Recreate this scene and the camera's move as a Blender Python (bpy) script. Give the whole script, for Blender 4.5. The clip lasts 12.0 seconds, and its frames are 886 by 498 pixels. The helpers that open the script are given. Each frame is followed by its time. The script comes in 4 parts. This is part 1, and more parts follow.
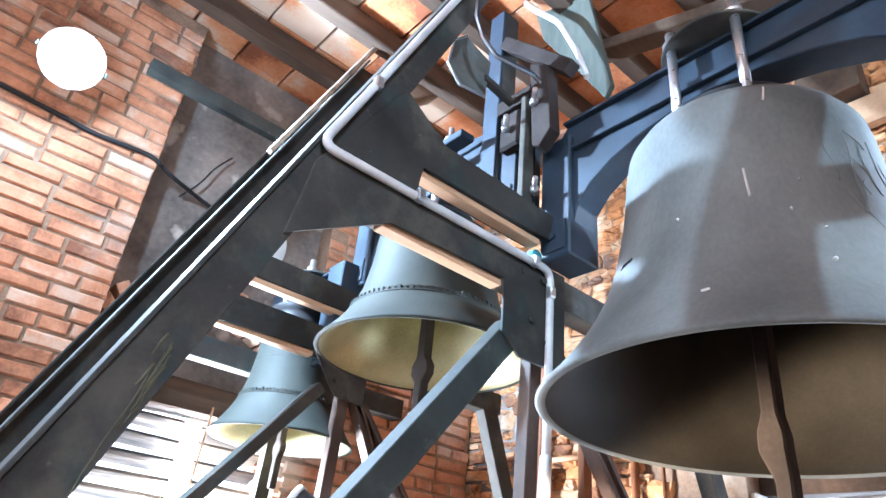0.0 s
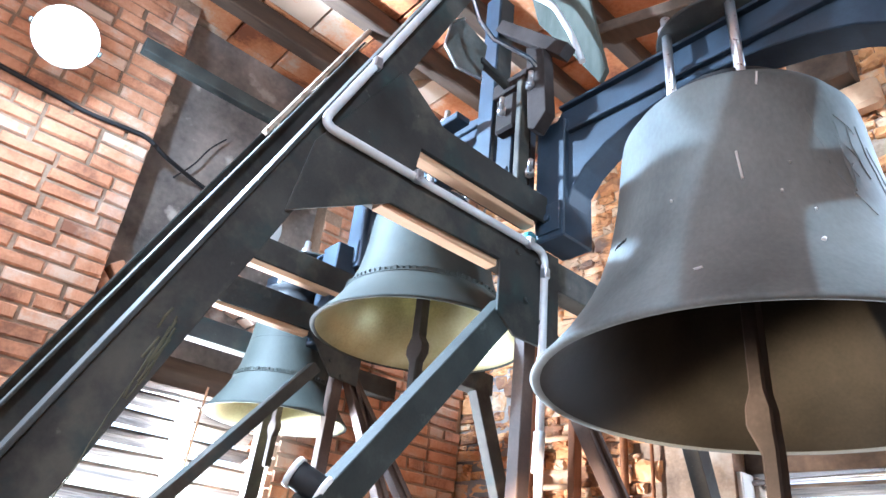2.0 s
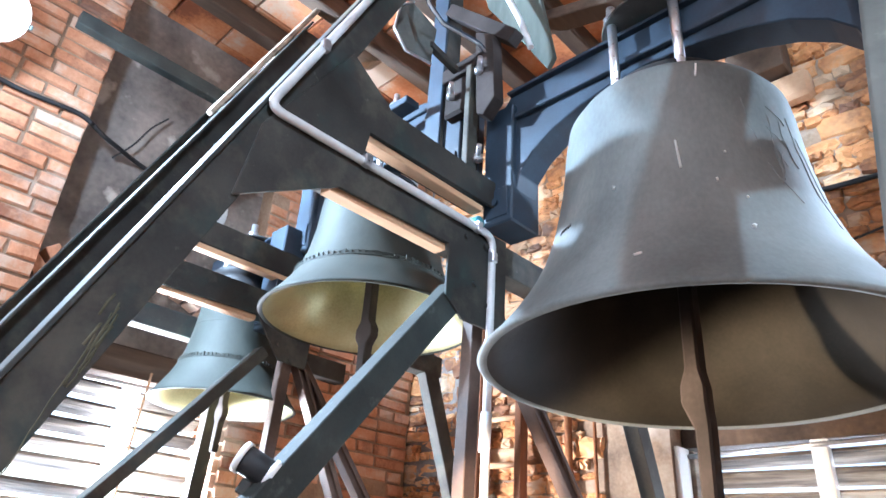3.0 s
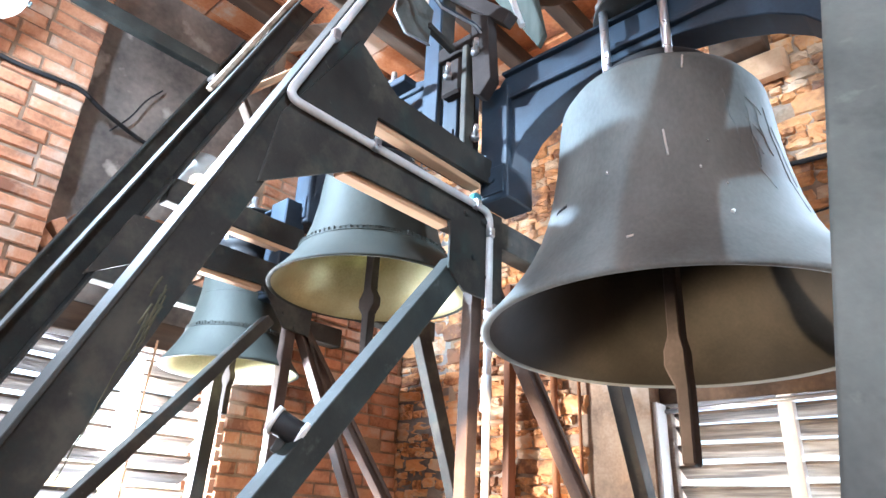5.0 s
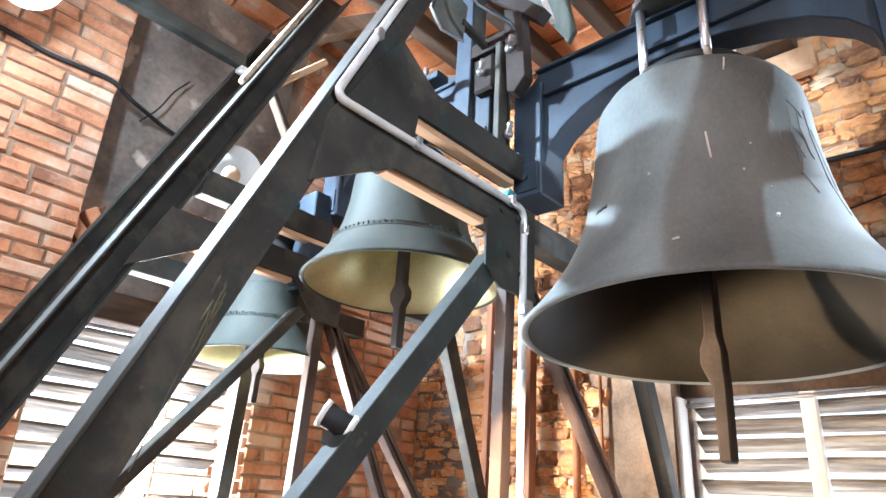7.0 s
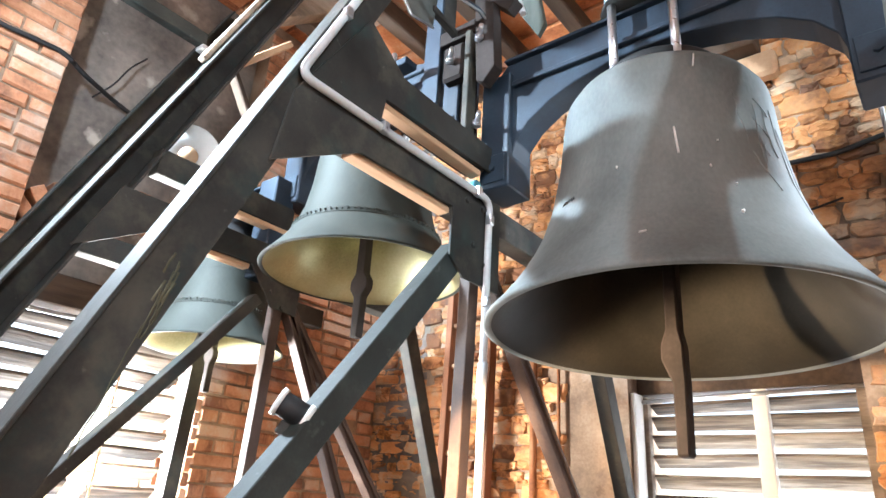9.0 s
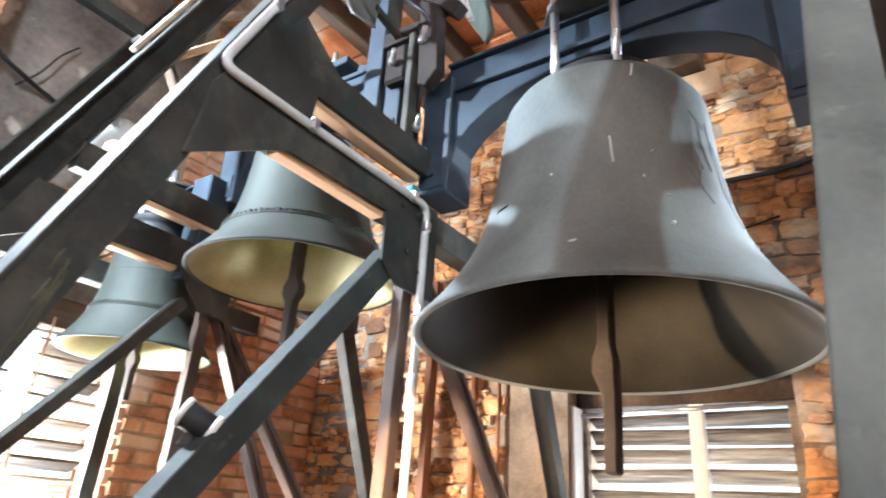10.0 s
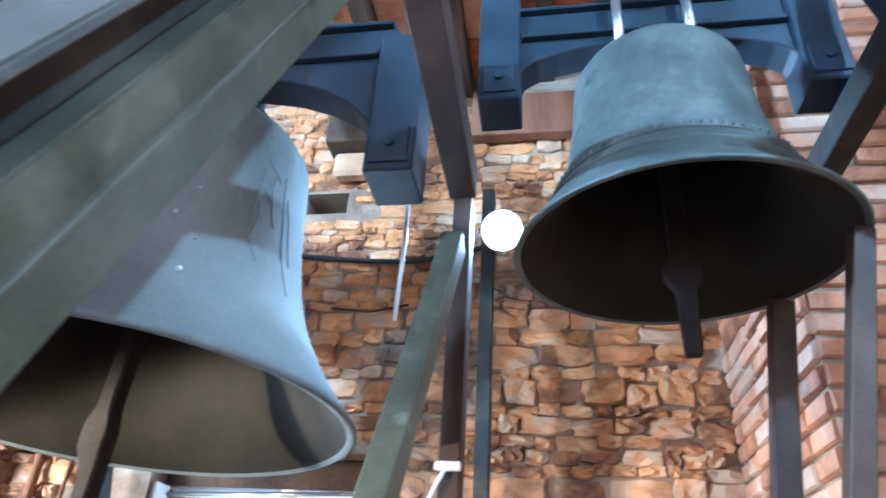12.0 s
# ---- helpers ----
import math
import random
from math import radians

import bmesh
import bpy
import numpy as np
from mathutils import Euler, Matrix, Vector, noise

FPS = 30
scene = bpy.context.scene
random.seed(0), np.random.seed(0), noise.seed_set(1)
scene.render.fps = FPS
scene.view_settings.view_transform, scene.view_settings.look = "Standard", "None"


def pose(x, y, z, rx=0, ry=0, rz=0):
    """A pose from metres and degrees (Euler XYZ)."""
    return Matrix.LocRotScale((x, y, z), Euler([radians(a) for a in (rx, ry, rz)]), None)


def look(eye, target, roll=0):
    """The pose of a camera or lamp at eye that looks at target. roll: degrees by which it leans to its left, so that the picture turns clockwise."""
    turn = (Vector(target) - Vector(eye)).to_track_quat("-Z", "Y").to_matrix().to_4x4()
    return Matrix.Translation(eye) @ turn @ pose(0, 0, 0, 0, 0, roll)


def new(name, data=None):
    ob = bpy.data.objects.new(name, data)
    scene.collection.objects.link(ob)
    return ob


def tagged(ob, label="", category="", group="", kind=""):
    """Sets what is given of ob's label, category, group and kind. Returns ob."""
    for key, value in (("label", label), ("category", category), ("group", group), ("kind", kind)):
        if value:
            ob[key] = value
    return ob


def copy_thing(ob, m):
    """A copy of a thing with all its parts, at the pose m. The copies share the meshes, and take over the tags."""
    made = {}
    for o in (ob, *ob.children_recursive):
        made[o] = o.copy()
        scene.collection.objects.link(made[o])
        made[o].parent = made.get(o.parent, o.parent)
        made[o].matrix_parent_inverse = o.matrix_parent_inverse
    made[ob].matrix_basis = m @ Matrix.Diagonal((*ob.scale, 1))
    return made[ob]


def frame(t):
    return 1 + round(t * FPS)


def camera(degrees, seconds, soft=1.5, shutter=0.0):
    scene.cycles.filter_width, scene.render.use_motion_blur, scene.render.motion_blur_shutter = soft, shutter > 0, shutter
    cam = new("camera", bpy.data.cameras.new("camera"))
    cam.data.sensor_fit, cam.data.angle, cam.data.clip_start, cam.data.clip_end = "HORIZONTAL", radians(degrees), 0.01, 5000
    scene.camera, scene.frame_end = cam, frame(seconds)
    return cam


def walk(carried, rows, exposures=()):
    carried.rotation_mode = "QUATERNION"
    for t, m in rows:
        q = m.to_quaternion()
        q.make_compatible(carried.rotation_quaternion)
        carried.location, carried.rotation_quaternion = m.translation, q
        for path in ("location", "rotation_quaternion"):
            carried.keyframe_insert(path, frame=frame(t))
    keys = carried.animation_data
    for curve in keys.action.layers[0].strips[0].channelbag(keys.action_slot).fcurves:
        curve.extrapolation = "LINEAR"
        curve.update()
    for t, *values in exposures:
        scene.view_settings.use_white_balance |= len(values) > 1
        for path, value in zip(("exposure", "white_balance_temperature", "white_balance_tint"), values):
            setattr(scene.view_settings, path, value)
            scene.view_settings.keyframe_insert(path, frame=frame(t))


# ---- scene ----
cam = camera(68.91, 12.0, shutter=0.5)
METRES, EYE, TILT, LEAN, TURN = 1.1, 1.6, 29.021, -5.434, 48.366
ROWS = [
    (0.0, 0.0000, 0.0000, -0.0000, -0.00, 0.00, -0.00),
    (0.5, -0.0349, -0.0006, -0.0149, -0.43, 0.01, 0.10),
    (1.0, -0.0364, 0.0018, -0.0236, -0.73, -0.67, -0.33),
    (1.5, -0.0368, -0.0115, -0.0192, -0.89, -1.18, -0.30),
    (2.0, -0.0195, -0.0255, -0.0163, -0.88, -1.24, -0.42),
    (2.5, -0.0132, -0.0298, -0.0074, -2.62, -1.45, -0.48),
    (3.0, -0.0178, -0.0406, -0.0098, -5.32, -2.76, -0.67),
    (3.5, -0.053505, -0.075814, -0.011787, -6.1066, -4.0402, -0.90721),
    (5.5, -0.1341, -0.1957, 0.0680, -8.07, -6.75, -0.86),
    (6.0, -0.18807, -0.18946, 0.067589, -8.801, -6.9513, -1.4134),
    (6.5, -0.1919, -0.1867, 0.0727, -7.33, -7.11, -1.17),
    (7.0, -0.2123, -0.1835, 0.0771, -6.74, -7.34, -1.14),
    (9.0, -0.2171, -0.1482, 0.0526, -9.98, -7.63, -3.26),
    (9.5, -0.1858, -0.1377, 0.0462, -10.49, -7.44, -3.83),
    (10.0, -0.1292, -0.0973, 0.0383, -13.55, -6.48, -5.31),
    (10.5, -0.0449, -0.0561, 0.0260, -19.90, -4.65, -7.73),
    (11.0, 0.1056, -0.0119, 0.0016, -27.57, -1.40, -11.40),
    (11.5, 0.2775, -0.0393, 0.0267, -33.28, 1.82, -14.90),
    (12.0, 0.3953, -0.0878, 0.0782, -36.38, 4.27, -17.32),
]
walk(cam, [(t, pose(0, 0, EYE, TILT, LEAN, TURN) @ pose(METRES * x, METRES * y, METRES * z, 90 + pitch, roll, yaw)) for t, x, y, z, yaw, pitch, roll in ROWS],
     exposures=[(0.0, 1.45, 5400, 11), (5.5, 1.34, 5750, 11), (9.5, 1.24, 6250, 11), (10.5, 1.0, 6250, 10), (11.1, 1.25, 5150, 4), (11.5, 1.36, 4800, 3), (12.0, 1.3, 4500, 1)])

# ---- light ----
world = bpy.data.worlds.new("sky")
world.use_nodes = True
scene.world = world
wn = world.node_tree
sky = wn.nodes.new("ShaderNodeTexSky")
sky.sky_type, sky.sun_disc = "NISHITA", False
sky.sun_elevation, sky.sun_rotation = radians(42), radians(-75)
wn.links.new(sky.outputs["Color"], wn.nodes["Background"].inputs["Color"])
wn.nodes["Background"].inputs["Strength"].default_value = 0.15


def lamp(name, kind, m, energy, color, **kw):
    d = bpy.data.lights.new(name, kind)
    d.energy, d.color = energy, color
    for k, v in kw.items():
        if k == "size":
            d.size = v
        elif k == "size_y":
            d.shape, d.size_y = "RECTANGLE", v
        elif k == "radius":
            d.shadow_soft_size = v
        elif k == "cone":
            d.spot_size, d.spot_blend = radians(v), 0.25
        elif k == "angle":
            d.angle = radians(v)
    ob = new(name, d)
    ob.matrix_world = m
    return ob


COOL, WARM, DAY = (0.72, 0.88, 1.0), (1.0, 0.72, 0.44), (0.88, 0.95, 1.0)
FLOOD_A, FLOOD_B, SPOT_C = Vector((-2.90, 0.019, 3.64)), Vector((0.188, 2.70, 3.245)), Vector((-1.36, 0.83, 1.74))
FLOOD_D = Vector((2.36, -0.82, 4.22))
lamp("sun", "SUN", look((0, 0, 0), (0.82, -0.22, -0.60)), 4.0, (1.0, 0.93, 0.82), angle=0.5)
lamp("flood_light_a", "SPOT", look(FLOOD_A + Vector((0.12, 0.02, -0.05)), (0.2, 1.0, 3.0)), 430, COOL, radius=0.05, cone=173)
lamp("flood_spill_a", "POINT", pose(*(FLOOD_A + Vector((0.22, 0.03, -0.10)))), 20, COOL, radius=0.05)
lamp("flood_light_b", "SPOT", look(FLOOD_B + Vector((0.0, -0.07, -0.04)), (0.3, 0.2, 1.75)), 45, COOL, radius=0.05, cone=165)
lamp("spot_light_c", "SPOT", look(SPOT_C + Vector((0.10, 0.11, 0.0)), SPOT_C + Vector((0.50, 0.90, -0.42))), 115, WARM, radius=0.025, cone=112)
lamp("window_daylight_far", "AREA", look((-0.91, 3.62, 1.6), (-0.91, 0, 2.0)), 26, DAY, size=1.08, size_y=1.2)
lamp("window_daylight_side", "AREA", look((-3.77, 1.15, 1.55), (0, 1.3, 2.5)), 75, DAY, size=1.1, size_y=1.3)
lamp("window_daylight_gap", "AREA", look((-3.535, 1.255, 1.64), (-0.6, 1.7, 2.25)), 125, (1.0, 0.97, 0.92), size=0.075, size_y=1.1)
# added soft fill from behind the camera, no known window there
lamp("back_fill", "AREA", look((-0.5, -2.7, 3.15), (-0.6, 1.4, 2.7)), 36, DAY, size=0.6, size_y=0.8)
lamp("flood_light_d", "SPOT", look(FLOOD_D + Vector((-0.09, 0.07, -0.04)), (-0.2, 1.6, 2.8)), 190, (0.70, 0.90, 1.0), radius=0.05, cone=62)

# ---- materials ----
def material(name, stops, scale=8.0, detail=6.0, rough=(0.6, 0.8), metal=0.0, bump=0.2, grain=60.0, island=0.0, obj=0.0, stretch=(1, 1, 1), spots=None, shine=0.3, soot=()):
    """Two-scale noise colour with bump. stops: colours from dark to light. spots: (colour, scale, threshold) for stains."""
    m = bpy.data.materials.new(name)
    m.use_nodes = True
    nt = m.node_tree
    n, l = nt.nodes, nt.links
    bs = n["Principled BSDF"]
    tc = n.new("ShaderNodeTexCoord")
    mp = n.new("ShaderNodeMapping")
    mp.inputs["Scale"].default_value = stretch
    if obj:
        info = n.new("ShaderNodeObjectInfo")
        add = n.new("ShaderNodeVectorMath")
        add.operation = "MULTIPLY_ADD"
        add.inputs[1].default_value = (37, 23, 51)
        l.new(info.outputs["Random"], add.inputs[0])
        l.new(tc.outputs["Object"], add.inputs[2])
        l.new(add.outputs[0], mp.inputs["Vector"])
    else:
        l.new(tc.outputs["Object"], mp.inputs["Vector"])
    big, fine = n.new("ShaderNodeTexNoise"), n.new("ShaderNodeTexNoise")
    big.inputs["Scale"].default_value, big.inputs["Detail"].default_value = scale, detail
    fine.inputs["Scale"].default_value, fine.inputs["Detail"].default_value = grain, 5
    for t in (big, fine):
        l.new(mp.outputs["Vector"], t.inputs["Vector"])
    mix = n.new("ShaderNodeMath")
    mix.operation = "MULTIPLY_ADD"
    mix.inputs[1].default_value = 0.35
    l.new(fine.outputs["Fac"], mix.inputs[0])
    half = n.new("ShaderNodeMath")
    half.operation = "MULTIPLY_ADD"
    half.inputs[1].default_value, half.inputs[2].default_value = 1.3, -0.33
    l.new(big.outputs["Fac"], half.inputs[0])
    l.new(half.outputs[0], mix.inputs[2])
    fac = mix.outputs[0]
    for amount, node in ((island, "ShaderNodeNewGeometry"), (obj, "ShaderNodeObjectInfo")):
        if amount:
            g = n.new(node)
            k = n.new("ShaderNodeMath")
            k.operation = "MULTIPLY_ADD"
            k.inputs[1].default_value = amount
            shift = n.new("ShaderNodeMath")
            shift.inputs[1].default_value = -amount / 2
            l.new(g.outputs["Random Per Island" if island and node.endswith("Geometry") else "Random"], k.inputs[0])
            l.new(fac, k.inputs[2])
            l.new(k.outputs[0], shift.inputs[0])
            fac = shift.outputs[0]
    ramp = n.new("ShaderNodeValToRGB")
    els = ramp.color_ramp.elements
    for i, c in enumerate(stops):
        pos = 0.2 + 0.6 * i / max(1, len(stops) - 1)
        e = els[i] if i < 2 else els.new(pos)
        e.position, e.color = pos, (*c, 1)
    l.new(fac, ramp.inputs["Fac"])
    colour = ramp.outputs["Color"]
    if spots:
        col, sc, th = spots
        sp = n.new("ShaderNodeTexNoise")
        sp.inputs["Scale"].default_value, sp.inputs["Detail"].default_value = sc, 8
        l.new(mp.outputs["Vector"], sp.inputs["Vector"])
        edge = n.new("ShaderNodeMapRange")
        edge.inputs["From Min"].default_value, edge.inputs["From Max"].default_value = th, th + 0.08
        l.new(sp.outputs["Fac"], edge.inputs["Value"])
        mc = n.new("ShaderNodeMix")
        mc.data_type = "RGBA"
        mc.inputs["B"].default_value = (*col, 1)
        l.new(edge.outputs["Result"], mc.inputs["Factor"])
        l.new(colour, mc.inputs["A"])
        colour = mc.outputs["Result"]
    for col, sc, th, amount in soot:
        geo, sp, edge, mc = n.new("ShaderNodeNewGeometry"), n.new("ShaderNodeTexNoise"), n.new("ShaderNodeMapRange"), n.new("ShaderNodeMix")
        sp.inputs["Scale"].default_value, sp.inputs["Detail"].default_value, sp.inputs["Roughness"].default_value = sc, 7, 0.62
        edge.inputs["From Min"].default_value, edge.inputs["From Max"].default_value, edge.inputs["To Max"].default_value = th, th + 0.14, amount
        mc.data_type = "RGBA"
        mc.inputs["B"].default_value = (*col, 1)
        l.new(geo.outputs["Position"], sp.inputs["Vector"])
        l.new(sp.outputs["Fac"], edge.inputs["Value"])
        l.new(edge.outputs["Result"], mc.inputs["Factor"])
        l.new(colour, mc.inputs["A"])
        colour = mc.outputs["Result"]
    l.new(colour, bs.inputs["Base Color"])
    rr = n.new("ShaderNodeMapRange")
    rr.inputs["To Min"].default_value, rr.inputs["To Max"].default_value = rough
    l.new(fine.outputs["Fac"], rr.inputs["Value"])
    l.new(rr.outputs["Result"], bs.inputs["Roughness"])
    bs.inputs["Metallic"].default_value = metal
    bs.inputs["Specular IOR Level"].default_value = shine
    if bump:
        b = n.new("ShaderNodeBump")
        b.inputs["Strength"].default_value, b.inputs["Distance"].default_value = bump, 0.01
        l.new(mix.outputs[0], b.inputs["Height"])
        l.new(b.outputs["Normal"], bs.inputs["Normal"])
    return m


def glow(name, color, strength):
    m = bpy.data.materials.new(name)
    m.use_nodes = True
    b = m.node_tree.nodes["Principled BSDF"]
    b.inputs["Base Color"].default_value = (*color, 1)
    b.inputs["Emission Color"].default_value = (*color, 1)
    b.inputs["Emission Strength"].default_value = strength
    return m


WALL_STAINS = (((0.56, 0.48, 0.40), 1.7, 0.56, 0.75), ((0.13, 0.10, 0.085), 2.3, 0.60, 0.6))
STONE_STAINS = (((0.10, 0.095, 0.09), 1.5, 0.52, 0.65), ((0.50, 0.38, 0.27), 1.9, 0.58, 0.35))
BRICK = material("brick", [(0.24, 0.11, 0.065), (0.47, 0.22, 0.12), (0.58, 0.30, 0.175), (0.60, 0.44, 0.33)], 5, 6, (0.8, 0.95), 0, 0.55, 55, obj=0.42, soot=WALL_STAINS)
BRICK_STUFF = material("brick_joined", [(0.24, 0.11, 0.065), (0.47, 0.22, 0.12), (0.58, 0.30, 0.175), (0.60, 0.44, 0.33)], 5, 6, (0.8, 0.95), 0, 0.55, 55, island=0.42, soot=WALL_STAINS)
MORTAR = material("mortar", [(0.14, 0.095, 0.065), (0.29, 0.20, 0.135), (0.42, 0.32, 0.23)], 4, 8, (0.85, 0.97), 0, 0.7, 70, soot=WALL_STAINS)
STONE = material("stone", [(0.22, 0.10, 0.05), (0.54, 0.25, 0.10), (0.66, 0.33, 0.14), (0.60, 0.42, 0.27)], 7, 8, (0.8, 0.95), 0, 0.9, 40, obj=0.6, soot=STONE_STAINS)
STONE_STUFF = material("stone_joined", [(0.22, 0.10, 0.05), (0.54, 0.25, 0.10), (0.66, 0.33, 0.14), (0.60, 0.42, 0.27)], 7, 8, (0.8, 0.95), 0, 0.9, 40, island=0.6, soot=STONE_STAINS)
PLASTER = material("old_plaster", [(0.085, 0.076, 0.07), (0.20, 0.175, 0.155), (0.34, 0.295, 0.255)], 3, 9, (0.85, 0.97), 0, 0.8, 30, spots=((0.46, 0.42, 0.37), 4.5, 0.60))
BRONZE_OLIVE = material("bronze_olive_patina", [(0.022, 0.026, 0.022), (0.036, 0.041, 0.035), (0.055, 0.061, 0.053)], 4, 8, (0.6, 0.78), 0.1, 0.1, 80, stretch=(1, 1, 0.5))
BRONZE = material("bronze_patina", [(0.092, 0.102, 0.100), (0.15, 0.163, 0.160), (0.215, 0.232, 0.228)], 3.5, 7, (0.66, 0.82), 0.1, 0.06, 90, stretch=(1, 1, 0.5), shine=0.2)
# shade inside the bells is put into this near-black bronze
BRONZE_SHADED = material("bronze_shaded_inside", [(0.009, 0.0078, 0.006), (0.019, 0.0165, 0.0125), (0.034, 0.029, 0.022)], 3, 8, (0.6, 0.8), 0.05, 0.06, 90, spots=((0.42, 0.38, 0.30), 22, 0.74), shine=0.14)
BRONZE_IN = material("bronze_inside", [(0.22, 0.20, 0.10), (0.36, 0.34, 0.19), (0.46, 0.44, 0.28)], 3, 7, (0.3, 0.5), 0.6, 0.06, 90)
BRONZE_GREEN = material("bronze_green_patina", [(0.055, 0.068, 0.066), (0.095, 0.115, 0.111), (0.18, 0.205, 0.198)], 5.5, 9, (0.42, 0.65), 0.3, 0.55, 45, spots=((0.05, 0.06, 0.055), 7, 0.64))
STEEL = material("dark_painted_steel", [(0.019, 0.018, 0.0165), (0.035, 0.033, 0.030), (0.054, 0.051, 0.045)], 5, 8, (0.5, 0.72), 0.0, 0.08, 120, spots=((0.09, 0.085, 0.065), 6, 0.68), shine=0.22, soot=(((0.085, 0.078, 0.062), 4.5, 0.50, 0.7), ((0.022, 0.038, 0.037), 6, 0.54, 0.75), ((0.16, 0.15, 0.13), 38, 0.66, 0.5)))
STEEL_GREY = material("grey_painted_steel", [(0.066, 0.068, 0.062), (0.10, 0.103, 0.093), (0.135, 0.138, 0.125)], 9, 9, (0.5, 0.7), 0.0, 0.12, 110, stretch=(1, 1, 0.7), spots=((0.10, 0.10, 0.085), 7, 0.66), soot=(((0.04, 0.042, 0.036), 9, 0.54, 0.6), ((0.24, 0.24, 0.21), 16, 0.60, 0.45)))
STEEL_WORN = material("worn_grey_steel", [(0.015, 0.019, 0.018), (0.028, 0.034, 0.032), (0.05, 0.058, 0.054)], 7, 9, (0.55, 0.75), 0.0, 0.12, 110, soot=(((0.16, 0.17, 0.16), 13, 0.60, 0.4),))
STEEL_EDGE = material("worn_steel_edge", [(0.02, 0.021, 0.019), (0.034, 0.035, 0.032), (0.056, 0.057, 0.053)], 8, 9, (0.5, 0.7), 0.0, 0.12, 110, soot=(((0.12, 0.12, 0.11), 14, 0.58, 0.5),))
STEEL_BLUE = material("blue_grey_painted_steel", [(0.012, 0.019, 0.029), (0.021, 0.033, 0.050), (0.036, 0.055, 0.079)], 4, 7, (0.45, 0.62), 0.0, 0.05, 110)
STEEL_BROWN = material("brown_primed_steel", [(0.03, 0.018, 0.013), (0.06, 0.036, 0.027), (0.10, 0.065, 0.048)], 5, 7, (0.5, 0.7), 0.0, 0.08, 110)
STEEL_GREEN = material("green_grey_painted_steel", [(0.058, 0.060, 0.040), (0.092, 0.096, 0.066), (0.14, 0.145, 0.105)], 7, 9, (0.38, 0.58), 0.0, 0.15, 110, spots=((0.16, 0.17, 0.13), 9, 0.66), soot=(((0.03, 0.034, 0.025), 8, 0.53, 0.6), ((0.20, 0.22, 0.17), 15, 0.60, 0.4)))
DRIP = material("dried_drip", [(0.045, 0.042, 0.025), (0.08, 0.075, 0.045), (0.13, 0.12, 0.08)], 9, 6, (0.6, 0.8), 0, 0.1, 90)
STEEL_RUST = material("rusty_steel", [(0.14, 0.05, 0.025), (0.30, 0.12, 0.05), (0.38, 0.18, 0.09)], 6, 8, (0.7, 0.9), 0.1, 0.2, 90)
STEEL_CYAN = material("turquoise_paint", [(0.05, 0.20, 0.24), (0.09, 0.32, 0.38)], 6, 6, (0.4, 0.6), 0, 0.05, 90)
WOOD_GREEN = material("green_grey_old_wood", [(0.04, 0.047, 0.04), (0.08, 0.088, 0.075), (0.12, 0.125, 0.105)], 5, 8, (0.7, 0.9), 0, 0.3, 50, stretch=(1, 1, 0.2))
WOOD_RED = material("red_brown_wood", [(0.11, 0.045, 0.025), (0.22, 0.10, 0.055), (0.30, 0.15, 0.09)], 5, 8, (0.6, 0.85), 0, 0.3, 50, stretch=(1, 1, 0.2))
IRON = material("bare_iron", [(0.015, 0.012, 0.011), (0.028, 0.022, 0.020), (0.045, 0.036, 0.033)], 6, 7, (0.6, 0.8), 0.0, 0.1, 90, shine=0.1)
CHROME = material("zinc_plated_steel", [(0.45, 0.46, 0.48), (0.62, 0.63, 0.65)], 8, 5, (0.22, 0.38), 0.9, 0.03, 80)
PIPE = material("grey_conduit", [(0.46, 0.465, 0.47), (0.66, 0.665, 0.67)], 8, 6, (0.35, 0.55), 0.1, 0.04, 60)
WOOD_DARK = material("dark_old_wood", [(0.035, 0.022, 0.015), (0.075, 0.048, 0.032), (0.12, 0.08, 0.055)], 5, 8, (0.7, 0.9), 0, 0.4, 40, stretch=(1, 0.15, 1), obj=0.3)
WOOD_PALE = material("weathered_pale_wood", [(0.13, 0.095, 0.07), (0.27, 0.21, 0.16), (0.42, 0.35, 0.28)], 4, 9, (0.7, 0.9), 0, 0.4, 45, stretch=(0.6, 0.6, 3), obj=0.35)
SLAT = material("weathered_slat_wood", [(0.03, 0.023, 0.018), (0.09, 0.07, 0.055), (0.20, 0.165, 0.13), (0.40, 0.35, 0.29)], 6, 9, (0.7, 0.92), 0, 0.8, 30, stretch=(0.35, 4, 4), obj=0.45)
WOOD_NEW = material("pale_sawn_wood", [(0.42, 0.24, 0.13), (0.55, 0.34, 0.20), (0.62, 0.42, 0.27)], 5, 7, (0.6, 0.8), 0, 0.2, 60, stretch=(1, 0.2, 1))
TERRACOTTA = material("terracotta_slabs", [(0.22, 0.07, 0.03), (0.48, 0.17, 0.065), (0.56, 0.25, 0.12), (0.56, 0.42, 0.31)], 3, 7, (0.75, 0.92), 0, 0.4, 45, island=0.55)
BOARDS = material("floor_boards", [(0.10, 0.07, 0.05), (0.18, 0.13, 0.09), (0.24, 0.18, 0.13)], 4, 8, (0.7, 0.9), 0, 0.3, 40, stretch=(1, 0.2, 1), island=0.3)
RUBBER = material("black_rubber", [(0.012, 0.012, 0.013), (0.025, 0.025, 0.027)], 10, 4, (0.5, 0.7), 0, 0.05, 80)
WHITE = material("chalky_white_plastic", [(0.62, 0.62, 0.60), (0.78, 0.78, 0.76)], 5, 7, (0.4, 0.6), 0, 0.05, 60)
LAMP_GLOW = glow("lamp_glow", (0.88, 0.95, 1.0), 60)
SPOT_GLOW = glow("spot_glow", (1.0, 0.98, 0.95), 12)


